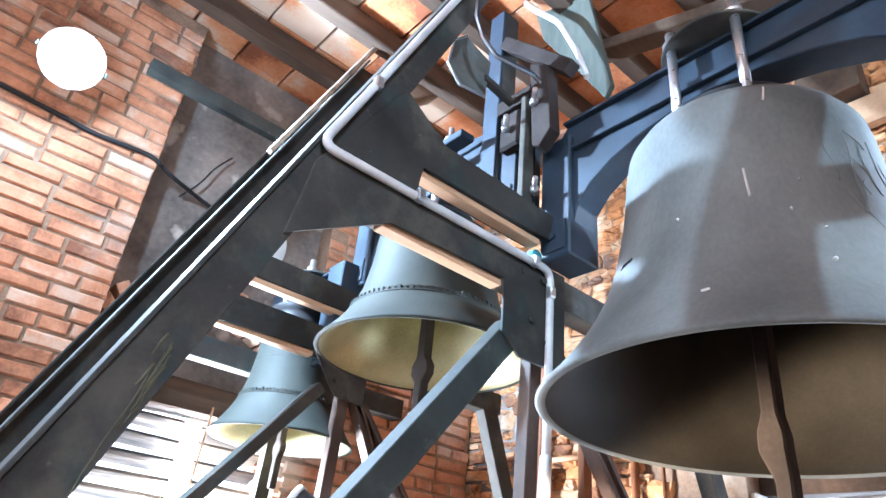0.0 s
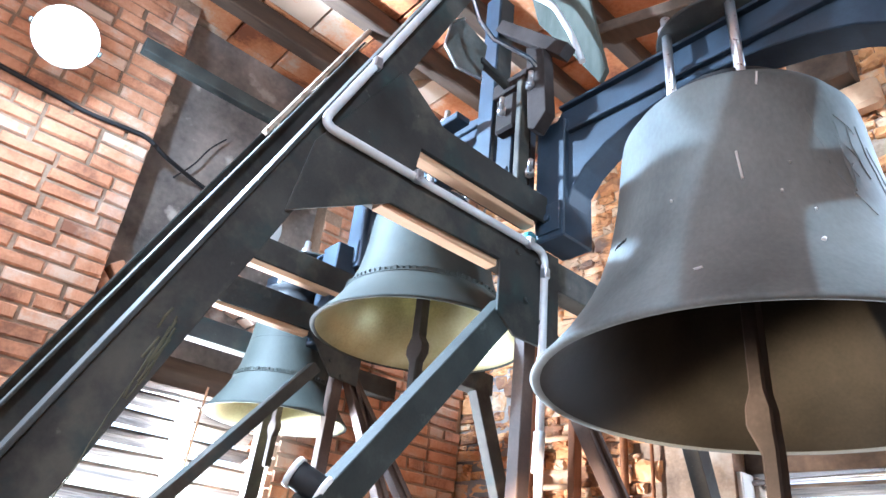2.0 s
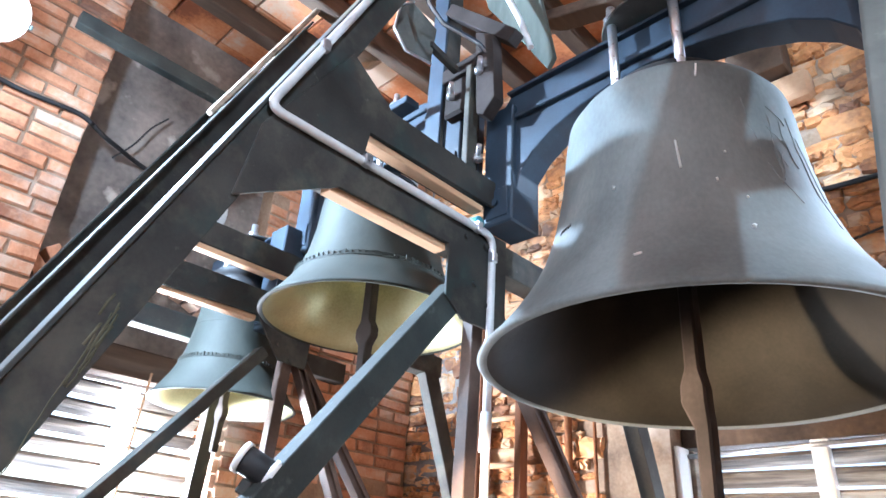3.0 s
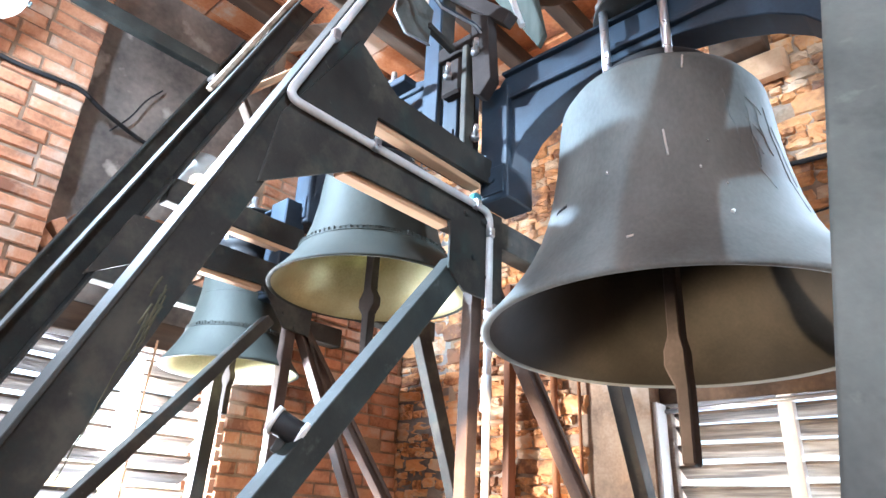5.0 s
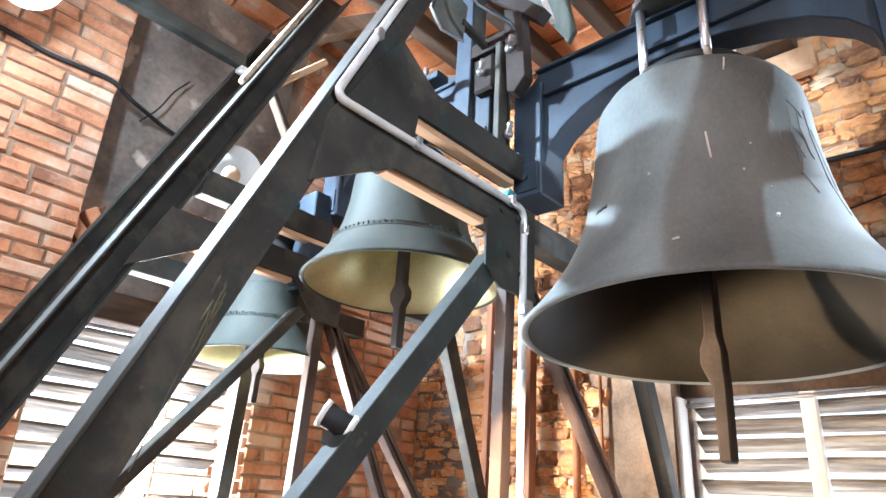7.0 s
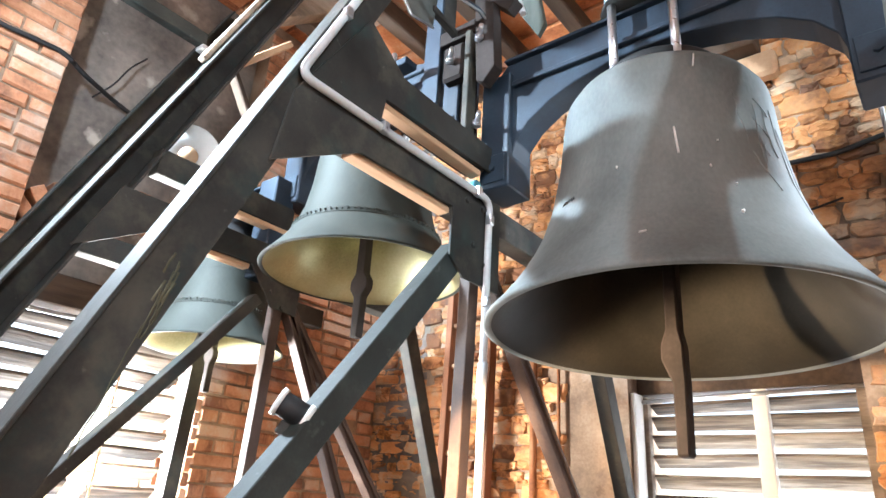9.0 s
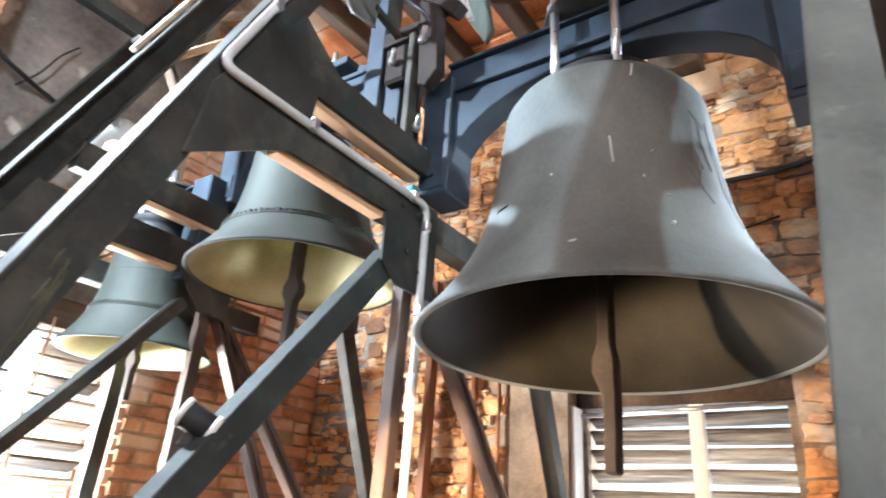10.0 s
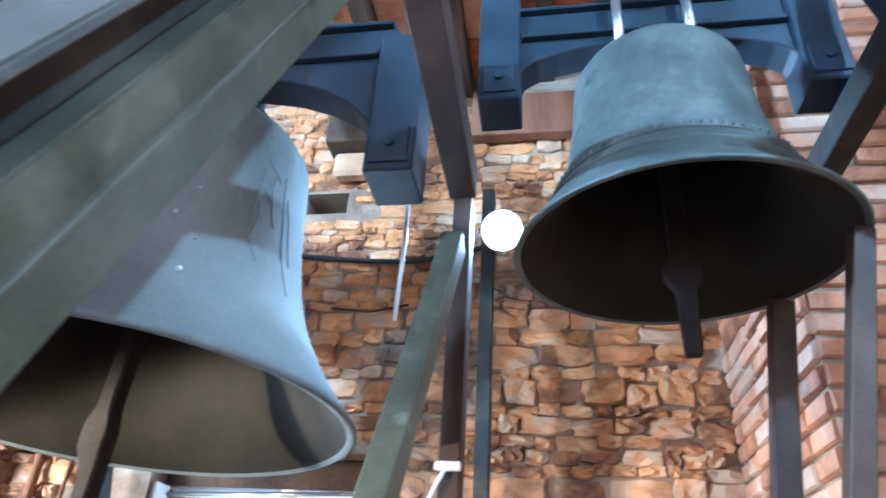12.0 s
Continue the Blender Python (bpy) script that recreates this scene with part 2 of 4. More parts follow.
# ---- mesh helpers ----
def mesh_of(name, bm, mats):
    me = bpy.data.meshes.new(name)
    bm.to_mesh(me)
    bm.free()
    for m in mats if isinstance(mats, (list, tuple)) else [mats]:
        me.materials.append(m)
    return me


def thing(name, label, category, bm=None, mats=None, group="", kind="", at=(0, 0, 0)):
    ob = new(name, mesh_of(name, bm, mats) if bm else None)
    ob.location = at
    return tagged(ob, label, category, group, kind)


def part(name, bm, mats, parent, label="", at=None):
    ob = new(name, mesh_of(name, bm, mats))
    ob.parent = parent
    if at is not None:
        ob.location = at
    return tagged(ob, label)


def box(x0, x1, y0, y1, z0, z1, bevel=0.004, bm=None):
    b = bmesh.new()
    bmesh.ops.create_cube(b, size=1.0, matrix=Matrix.LocRotScale(((x0 + x1) / 2, (y0 + y1) / 2, (z0 + z1) / 2), None, (x1 - x0, y1 - y0, z1 - z0)))
    if bevel:
        bmesh.ops.bevel(b, geom=b.edges[:], offset=min(bevel, 0.3 * min(x1 - x0, y1 - y0, z1 - z0)), segments=1, affect="EDGES")
    return join(bm, b)


def join(bm, b):
    """Adds b to bm, or returns b when there is none."""
    if bm is None:
        return b
    me = bpy.data.meshes.new("tmp")
    b.to_mesh(me)
    b.free()
    bm.from_mesh(me)
    bpy.data.meshes.remove(me)
    return bm


def bar(p, q, w, d, bevel=0.003, up=(1, 0, 0), bm=None):
    """A straight bar from p to q: w across, d along the direction nearest to up."""
    p, q, up = Vector(p), Vector(q), Vector(up)
    z = (q - p).normalized()
    y = (up - z * up.dot(z)).normalized()
    x = y.cross(z)
    b = box(-w / 2, w / 2, -d / 2, d / 2, 0, (q - p).length, bevel)
    m = Matrix((x, y, z)).transposed().to_4x4()
    m.translation = p
    bmesh.ops.transform(b, matrix=m, verts=b.verts)
    return join(bm, b)


def prism(points, axis, a, b_, bevel=0.003, bm=None):
    """A plate: the outline (two coordinates a point) pulled along x, y or z from a to b_."""
    b = bmesh.new()

    def place(u, v, w):
        return {"x": (w, u, v), "y": (u, w, v), "z": (u, v, w)}[axis]
    f = b.faces.new([b.verts.new(place(u, v, a)) for u, v in points])
    r = bmesh.ops.extrude_face_region(b, geom=[f])
    move = [g for g in r["geom"] if isinstance(g, bmesh.types.BMVert)]
    bmesh.ops.translate(b, verts=move, vec=place(0, 0, b_ - a))
    bmesh.ops.recalc_face_normals(b, faces=b.faces)
    if bevel:
        bmesh.ops.bevel(b, geom=b.edges[:], offset=bevel, segments=1, affect="EDGES")
    return join(bm, b)


def lathe(profile, segments=96, bm=None, mat=lambda i: 0, smooth=True):
    """A surface of revolution about z from (radius, height) rows; mat gives each row's material."""
    b = bmesh.new()
    rings = []
    for r, z in profile:
        if r < 1e-4:
            rings.append([b.verts.new((0, 0, z))])
        else:
            rings.append([b.verts.new((r * math.cos(a), r * math.sin(a), z)) for a in (2 * math.pi * k / segments for k in range(segments))])
    for i, (s, t) in enumerate(zip(rings, rings[1:])):
        for k in range(segments):
            j = (k + 1) % segments
            vs = [s[k], s[j], t[j], t[k]] if len(s) > 1 and len(t) > 1 else ([s[0], t[j], t[k]] if len(s) == 1 else [s[k], s[j], t[0]])
            f = b.faces.new(vs)
            f.material_index, f.smooth = mat(i), smooth
    bmesh.ops.recalc_face_normals(b, faces=b.faces)
    return join(bm, b)


def rod(p, q, r, segments=16, bm=None, r2=None):
    p, q = Vector(p), Vector(q)
    b = bmesh.new()
    bmesh.ops.create_cone(b, cap_ends=True, segments=segments, radius1=r, radius2=r if r2 is None else r2, depth=(q - p).length)
    for f in b.faces:
        f.smooth = len(f.verts) == 4
    m = (q - p).to_track_quat("Z", "Y").to_matrix().to_4x4()
    m.translation = (p + q) / 2
    bmesh.ops.transform(b, matrix=m, verts=b.verts)
    return join(bm, b)


def tube(points, r, bm=None, rounds=10, corner=0.0):
    """A pipe along points, with its corners rounded."""
    pts = [Vector(p) for p in points]
    path = [pts[0]]
    for a, b_, c in zip(pts, pts[1:], pts[2:]):
        if corner:
            u, v = (a - b_).normalized(), (c - b_).normalized()
            s, e = b_ + u * corner, b_ + v * corner
            for k in range(7):
                t = k / 6
                path.append(s * (1 - t) ** 2 + b_ * 2 * t * (1 - t) + e * t * t)
        else:
            path.append(b_)
    path.append(pts[-1])
    b = bmesh.new()
    rings = []
    side = None
    for i, p in enumerate(path):
        d = (path[min(i + 1, len(path) - 1)] - path[max(i - 1, 0)]).normalized()
        side = (d.orthogonal() if side is None else side - d * side.dot(d)).normalized()
        other = d.cross(side)
        rings.append([b.verts.new(p + r * (side * math.cos(a) + other * math.sin(a))) for a in (2 * math.pi * k / rounds for k in range(rounds))])
    for s, t in zip(rings, rings[1:]):
        for k in range(rounds):
            f = b.faces.new((s[k], s[(k + 1) % rounds], t[(k + 1) % rounds], t[k]))
            f.smooth = True
    b.faces.new(rings[0][::-1])
    b.faces.new(rings[-1])
    return join(bm, b)


# ---- setting ----
LEFT, FAR, RIGHT, BACK, TOP = -3.32, 3.12, 2.45, -2.6, 4.62
BAY0, BAY1, PIER_END = 0.59, 1.72, 3.06

floor = thing("floor", "worn wooden board floor of the bell chamber", "floor", kind="structure")
for k in range(30):
    x = LEFT - 0.6 + k * 0.22
    part("plank", box(x, x + 0.215, BACK - 0.3, FAR + 0.5, -0.04, random.uniform(-0.003, 0.003), 0.004), BOARDS, floor)

ceiling = bmesh.new()
for i in range(14):
    for j in range(19):
        x, y = LEFT - 0.55 + i * 0.46, BACK - 0.2 + j * 0.33
        box(x, x + 0.452, y + random.uniform(0, 0.01), y + 0.322, TOP + random.uniform(0, 0.012), TOP + 0.06, 0.006, ceiling)
box(LEFT - 0.6, RIGHT + 0.6, BACK - 0.4, FAR + 0.6, TOP + 0.062, TOP + 0.2, 0, ceiling)
thing("ceiling", "orange and pale terracotta slab ceiling between dark joists", "ceiling", ceiling, TERRACOTTA, kind="structure")
joist = thing("ceiling_joist", "dark old wooden ceiling joist", "joist", box(-0.05, 0.05, BACK - 0.1, FAR + 0.2, -0.15, -0.004, 0.008), WOOD_DARK, "ceiling joists", at=(-3.02, 0, TOP))
for k in range(1, 11):
    copy_thing(joist, pose(-3.02 + 0.49 * k, 0, TOP))

# the side wall: two brick piers, a recessed bay with a louvred window between them
wall_left = thing("wall_left", "old brick wall with a recessed window bay", "wall", kind="structure")
part("pier_core", box(LEFT - 0.5, LEFT, BACK - 0.3, BAY0, 0, TOP, 0), MORTAR, wall_left)
part("pier_core", box(LEFT - 0.5, LEFT, BAY1, PIER_END, 0, TOP, 0), MORTAR, wall_left)
part("bay_wall", box(LEFT - 0.5, LEFT - 0.14, BAY0 + 0.001, BAY1 - 0.001, 2.52, TOP, 0), PLASTER, wall_left, "dark blotched plaster above the window")
part("sill_wall", box(LEFT - 0.5, LEFT - 0.05, BAY0 + 0.001, BAY1 - 0.001, 0, 1.0, 0), MORTAR, wall_left)
part("lintel", box(LEFT - 0.36, LEFT - 0.1, BAY0 - 0.0, BAY1, 2.36, 2.515, 0.006), WOOD_DARK, wall_left, "dark wooden lintel")

for k in range(17):
    a = radians(28 + 124 * k / 16)
    v = bar((0, 0, 0), (0, 0, 0.2), 0.07, 0.14, 0.005)
    c = Vector((LEFT - 0.10, (BAY0 + BAY1) / 2 - 0.62 * math.cos(a), 2.24 + 0.62 * math.sin(a)))
    part("arch_brick", v, BRICK, wall_left).matrix_local = Matrix.Translation(c) @ Matrix.Rotation(math.pi / 2 - a, 4, "X")

wall_corner = thing("wall_corner", "dark shadowed stone corner of the chamber", "wall", kind="structure")
# the corner's shade is put into its darker plaster core
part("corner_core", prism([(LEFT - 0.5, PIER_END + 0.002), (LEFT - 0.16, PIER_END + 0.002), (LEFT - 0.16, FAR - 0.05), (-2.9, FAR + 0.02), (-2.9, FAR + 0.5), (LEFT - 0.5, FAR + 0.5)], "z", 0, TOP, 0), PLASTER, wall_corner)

WX0, WX1, WTOP = -1.46, -0.36, 2.34
wall_far = thing("wall_far", "rough rubble stone wall with a louvred window", "wall", kind="structure")
part("wall_core", box(-2.898, WX0, FAR, FAR + 0.5, 0, TOP, 0), MORTAR, wall_far)
part("wall_core", box(WX1, 1.16, FAR, FAR + 0.5, 0, TOP, 0), MORTAR, wall_far)
for x0, x1, z0, z1 in ((WX0, WX1, WTOP, 3.66), (WX0, -0.98, 3.66, 3.80), (-0.72, WX1, 3.66, 3.80), (WX0, WX1, 3.80, TOP)):
    part("wall_core", box(x0, x1, FAR, FAR + 0.5, z0, z1, 0), MORTAR, wall_far)
part("timber_tie", box(-0.02, 1.0, FAR - 0.12, FAR - 0.04, 4.08, 4.38, 0.008), WOOD_RED, wall_far, "red-brown timber tie")
part("bracket_block", box(-0.84, -0.56, FAR - 0.20, FAR - 0.036, 4.02, 4.26, 0.008), WOOD_DARK, wall_far, "dark wooden block in the wall")
part("ledge_slab", box(-0.80, -0.48, FAR - 0.13, FAR - 0.036, 3.84, 4.0, 0.02), WOOD_NEW, wall_far, "pale flat slab on the wall")
part("board", box(0.15, 0.75, FAR - 0.10, FAR - 0.05, 4.385, 4.55, 0.006), WOOD_PALE, wall_far, "pale board above the timber")
part("wall_core", box(WX0, WX1, FAR, FAR + 0.5, 0, 0.95, 0), MORTAR, wall_far)
# daylight falling on this reveal is put into the board's white
part("reveal_lining", box(WX0 + 0.002, WX0 + 0.03, FAR + 0.02, FAR + 0.138, 0.951, 2.198, 0.004), WHITE, wall_far, "window reveal whitened for the daylight on it")
part("lintel", box(WX0 + 0.002, WX1 - 0.002, FAR + 0.12, FAR + 0.3, 2.2, WTOP - 0.003, 0.006), WOOD_DARK, wall_far, "dark wooden lintel")

wall_right = thing("wall_right", "brick pier and wall beside the end bell", "wall", kind="structure")
part("pier_core", box(1.162, RIGHT + 0.5, 2.15, FAR + 0.5, 0, TOP, 0), MORTAR, wall_right)
part("wall_core", box(RIGHT, RIGHT + 0.5, BACK - 0.3, 2.148, 0, TOP, 0), BRICK_STUFF, wall_right)
wall_back = thing("wall_back", "plain unseen brick wall with an opening added for the fill lamp", "wall", kind="structure")
# the unseen wall's opening is added to let the fill lamp in
for x0, x1, z0, z1 in ((LEFT, -0.85, 0, TOP), (-0.15, RIGHT, 0, TOP), (-0.85, -0.15, 0, 2.7), (-0.85, -0.15, 3.6, TOP)):
    part("wall_core", box(x0, x1, BACK - 0.4, BACK, z0, z1, 0), BRICK_STUFF, wall_back)


def louvre_window(name, label, m, width, height, slats, mullion, gap=0.0):
    """A louvred shutter in its own axes: x along the wall, y outwards, z up from the sill."""
    w = thing(name, label, "window", kind="structure")
    w.matrix_world = m
    f = box(-width / 2, -width / 2 + 0.05, 0, 0.06, 0, height)
    box(width / 2 - 0.05, width / 2, 0, 0.06, 0, height, 0.004, f)
    part("window_frame", f, WOOD_PALE, w, "weathered wooden frame")
    if not gap:
        part("mullion", box(mullion - 0.035, mullion + 0.035, -0.012, 0.045, 0, height + 0.02), WHITE, w, "white upright batten")
    part("top_rail", rod((-width / 2, -0.015, height - 0.03), (width / 2, -0.015, height), 0.012), CHROME, w, "thin bright metal rail")
    step = height / slats
    runs = ((-width / 2 + 0.052, mullion - gap - 0.004), (mullion + gap + 0.004, width / 2 - 0.052))
    for a, b in runs:
        me = mesh_of("slat", box((a - b) / 2, (b - a) / 2, -0.050, 0.050, -0.010, 0.010, 0.003), SLAT)
        for k in range(slats):
            o = new("slat", me)
            o.parent = w
            o.matrix_local = pose((a + b) / 2, 0.085, step * (k + 0.5) + random.uniform(-0.012, 0.012), -29 + random.uniform(-13, 10), random.uniform(-1.0, 1.0), 0)
    return w


louvre_window("window_1", "weathered wooden louvre shutter with bright daylight between the slats", pose(-0.91, FAR + 0.14, 0.95), 1.096, 1.24, 13, 0.08)
louvre_window("window_2", "weathered wooden louvre shutter letting in glaring daylight", pose(LEFT - 0.16, (BAY0 + BAY1) / 2, 1.0, 0, 0, 90), BAY1 - BAY0 - 0.004, 1.35, 14, 0.1, 0.045)

# ---- bells ----
OUT = [(0.0, 1.585), (0.30, 1.575), (0.43, 1.555), (0.525, 1.51), (0.566, 1.435), (0.578, 1.34), (0.588, 1.19), (0.60, 1.03), (0.622, 0.87), (0.650, 0.70),
       (0.700, 0.52), (0.748, 0.40), (0.803, 0.292), (0.87, 0.18), (0.94, 0.08), (0.985, 0.025), (1.0, 0.0)]
IN = [(0.985, -0.012), (0.955, 0.0), (0.90, 0.05), (0.83, 0.13), (0.75, 0.25), (0.66, 0.42), (0.60, 0.62), (0.555, 0.85), (0.53, 1.1), (0.515, 1.32), (0.46, 1.46), (0.30, 1.52), (0.0, 1.53)]


def bell(label, at, R, mats, tilt=0.0, bands=(), tall=1.0):
    """A hanging bell with its clapper; at is the centre of its mouth."""
    b = thing("bell", label, "bell", group="bells")
    b.matrix_world = pose(*at, tilt, 0, 0)
    prof = [(r * R, z * R * tall) for r, z in OUT + IN]
    n = len(OUT)
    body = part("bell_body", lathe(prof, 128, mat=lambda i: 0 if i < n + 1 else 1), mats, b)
    for z, r in bands:
        ring = lathe([((r + dr) * R, (z * tall + dz) * R) for dr, dz in ((-0.01, -0.012), (0.006, -0.006), (0.006, 0.006), (-0.01, 0.012))], 128)
        part("moulding", ring, mats[0], body)
    crown = lathe([(r * R, (h + 1.585 * tall) * R) for r, h in ((0.0, 0.115), (0.36, 0.115), (0.37, 0.10), (0.37, 0.06), (0.33, 0.055), (0.33, 0.025), (0.40, 0.02), (0.40, -0.02), (0.0, -0.02))], 64)
    part("crown_plate", crown, RUBBER, b, "black crown ring")
    if bands:
        z, r = bands[0][0] + 0.03, bands[0][1] - 0.006
        me = bmesh.new()
        for k in range(84):
            a = 2 * math.pi * k / 84
            d = box(-0.004, 0.004, -0.007 * random.uniform(0.5, 1), 0.007, -0.010, 0.010 * random.uniform(0.2, 1), 0)
            bmesh.ops.transform(d, matrix=Matrix.Rotation(a, 4, "Z") @ Matrix.Translation((r * R, 0, z * tall * R)), verts=d.verts)
            join(me, d)
        tagged(part("ornament_band", me, mats[0], body, "raised ornament band"), kind="stuff")
    ball = [(-0.05, 1.45), (-0.052, 0.03), (-0.08, -0.05), (-0.082, -0.13), (-0.03, -0.25), (-0.03, -0.60), (0.035, -0.60), (0.04, -0.24), (0.035, -0.14), (0.035, -0.06), (0.018, 0.02), (0.014, 1.45)] if R > 0.5 else [(-0.05, 1.45), (-0.06, 0.02), (-0.115, -0.06), (-0.115, -0.14), (-0.055, -0.22), (-0.045, -0.62), (0.045, -0.62), (0.055, -0.22), (0.115, -0.14), (0.115, -0.06), (0.06, 0.02), (0.05, 1.45)]
    c = prism([(u * R, min(v * R, 1.42 * R * tall)) for u, v in ball], "y", -0.045 * R, 0.045 * R, 0.010 * R)
    part("clapper", c, IRON, b, "flat iron clapper with a thick striking end")
    return b


BELL_1, BELL_R, TALL = Vector((-0.677, 1.66, 2.083)), 0.60, 0.918
big = bell("large grey bronze bell with relief casting and chalk scratches", BELL_1, BELL_R, [BRONZE, BRONZE_SHADED], -2.0, tall=TALL)
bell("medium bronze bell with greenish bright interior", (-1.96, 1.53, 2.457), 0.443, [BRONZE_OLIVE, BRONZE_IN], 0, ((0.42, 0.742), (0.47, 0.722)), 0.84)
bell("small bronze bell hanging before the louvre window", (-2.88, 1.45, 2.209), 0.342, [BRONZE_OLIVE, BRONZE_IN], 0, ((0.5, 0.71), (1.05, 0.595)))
bell("rough green-grey bronze bell with its interior shade in the colour", (0.745, 1.844, 2.589), 0.456, [BRONZE_GREEN, BRONZE_SHADED], 1.0, ((0.42, 0.745), (0.3, 0.80)), 0.949)


def headstock(label, at, half, foot, rise, depth, bell_top):
    """A steel yoke with an arch under it; at is the middle of its underside line."""
    h = thing("headstock", label, "headstock", group="headstocks")
    h.location = at
    fw = 0.13
    top = rise + 0.16
    pts = [(-half, foot), (-half + fw, foot)]
    for k in range(13):
        a = math.pi * (1 - k / 12)
        pts.append(((half - fw - 0.0) * math.cos(a), foot + 0.12 + (rise - foot - 0.12) * math.sin(a)))
    pts += [(half - fw, foot), (half, foot), (half, top - 0.12), (half - 0.1, top), (-half + 0.1, top), (-half, top - 0.12)]
    part("arch_plate", prism(pts, "y", -depth / 2 + 0.025, depth / 2 - 0.025, 0.004), STEEL_BLUE, h)
    for s in (-1, 1):
        fb = part("foot_box", box(s * (half - fw / 2) - fw / 2 - 0.004, s * (half - fw / 2) + fw / 2 + 0.004, -depth / 2, depth / 2, foot - 0.004, foot + 0.52, 0.006), STEEL_BLUE, h)
        part("end_plate", box(s * (half - fw / 2) - fw / 2 + 0.012, s * (half - fw / 2) + fw / 2 - 0.012, -depth / 2 - 0.008, -depth / 2 - 0.0005, foot + 0.02, foot + 0.14, 0.003), STEEL_BLUE, fb)
        part("bolt", rod((s * (half - fw / 2), -depth / 2 - 0.02, foot + 0.08), (s * (half - fw / 2), -depth / 2 - 0.0075, foot + 0.08), 0.014, 6), STEEL_BLUE, fb)
    part("top_flange", box(-half + 0.1, half - 0.1, -depth / 2, depth / 2, top, top + 0.014), STEEL_BLUE, h)
    rim = bmesh.new()
    for y in (-depth / 2 + 0.012, depth / 2 - 0.012):
        box(-half + fw + 0.01, half - fw - 0.01, y - 0.012, y + 0.012, rise + 0.028, rise + 0.05, 0.003, rim)
    part("stiffener", rim, STEEL_BLUE, h)
    for x in (-0.11, 0.11):
        for y in (-depth / 2 - 0.035, depth / 2 + 0.035):
            r = part("hanger_bolt", rod((x, y, bell_top), (x, y, top + 0.10), 0.016), CHROME, h, "bright zinc-plated hanger bolt")
            part("nut", rod((x, y, top + 0.029), (x, y, top + 0.055), 0.027, 6), CHROME, r)
    part("clamp_plate", lathe([(0.0, top + 0.028), (0.185, top + 0.028), (0.19, top + 0.024), (0.19, top + 0.018), (0.185, top + 0.0145), (0.0, top + 0.0145)], 48), STEEL, h, "round dark clamp plate")
    return h


headstock("blue-grey steel arched headstock carrying the large bell", (-0.67, 1.635, 0), 0.705, 2.715, 3.13, 0.17, 2.93)
headstock("blue-grey steel arched headstock of the medium bell", (-2.02, 1.56, 0), 0.56, 2.93, 3.22, 0.15, 3.03)
headstock("blue-grey steel headstock of the green bell", (0.74, 1.83, 0), 0.56, 3.14, 3.38, 0.16, 3.25)
headstock("dark steel headstock of the small bell", (-2.86, 1.45, 0), 0.36, 2.52, 2.84, 0.12, 2.75)


# ---- bell frame ----
def leg_y(z, shift=0.0):
    return 0.135 + 0.43 * (z - 1.6) + shift


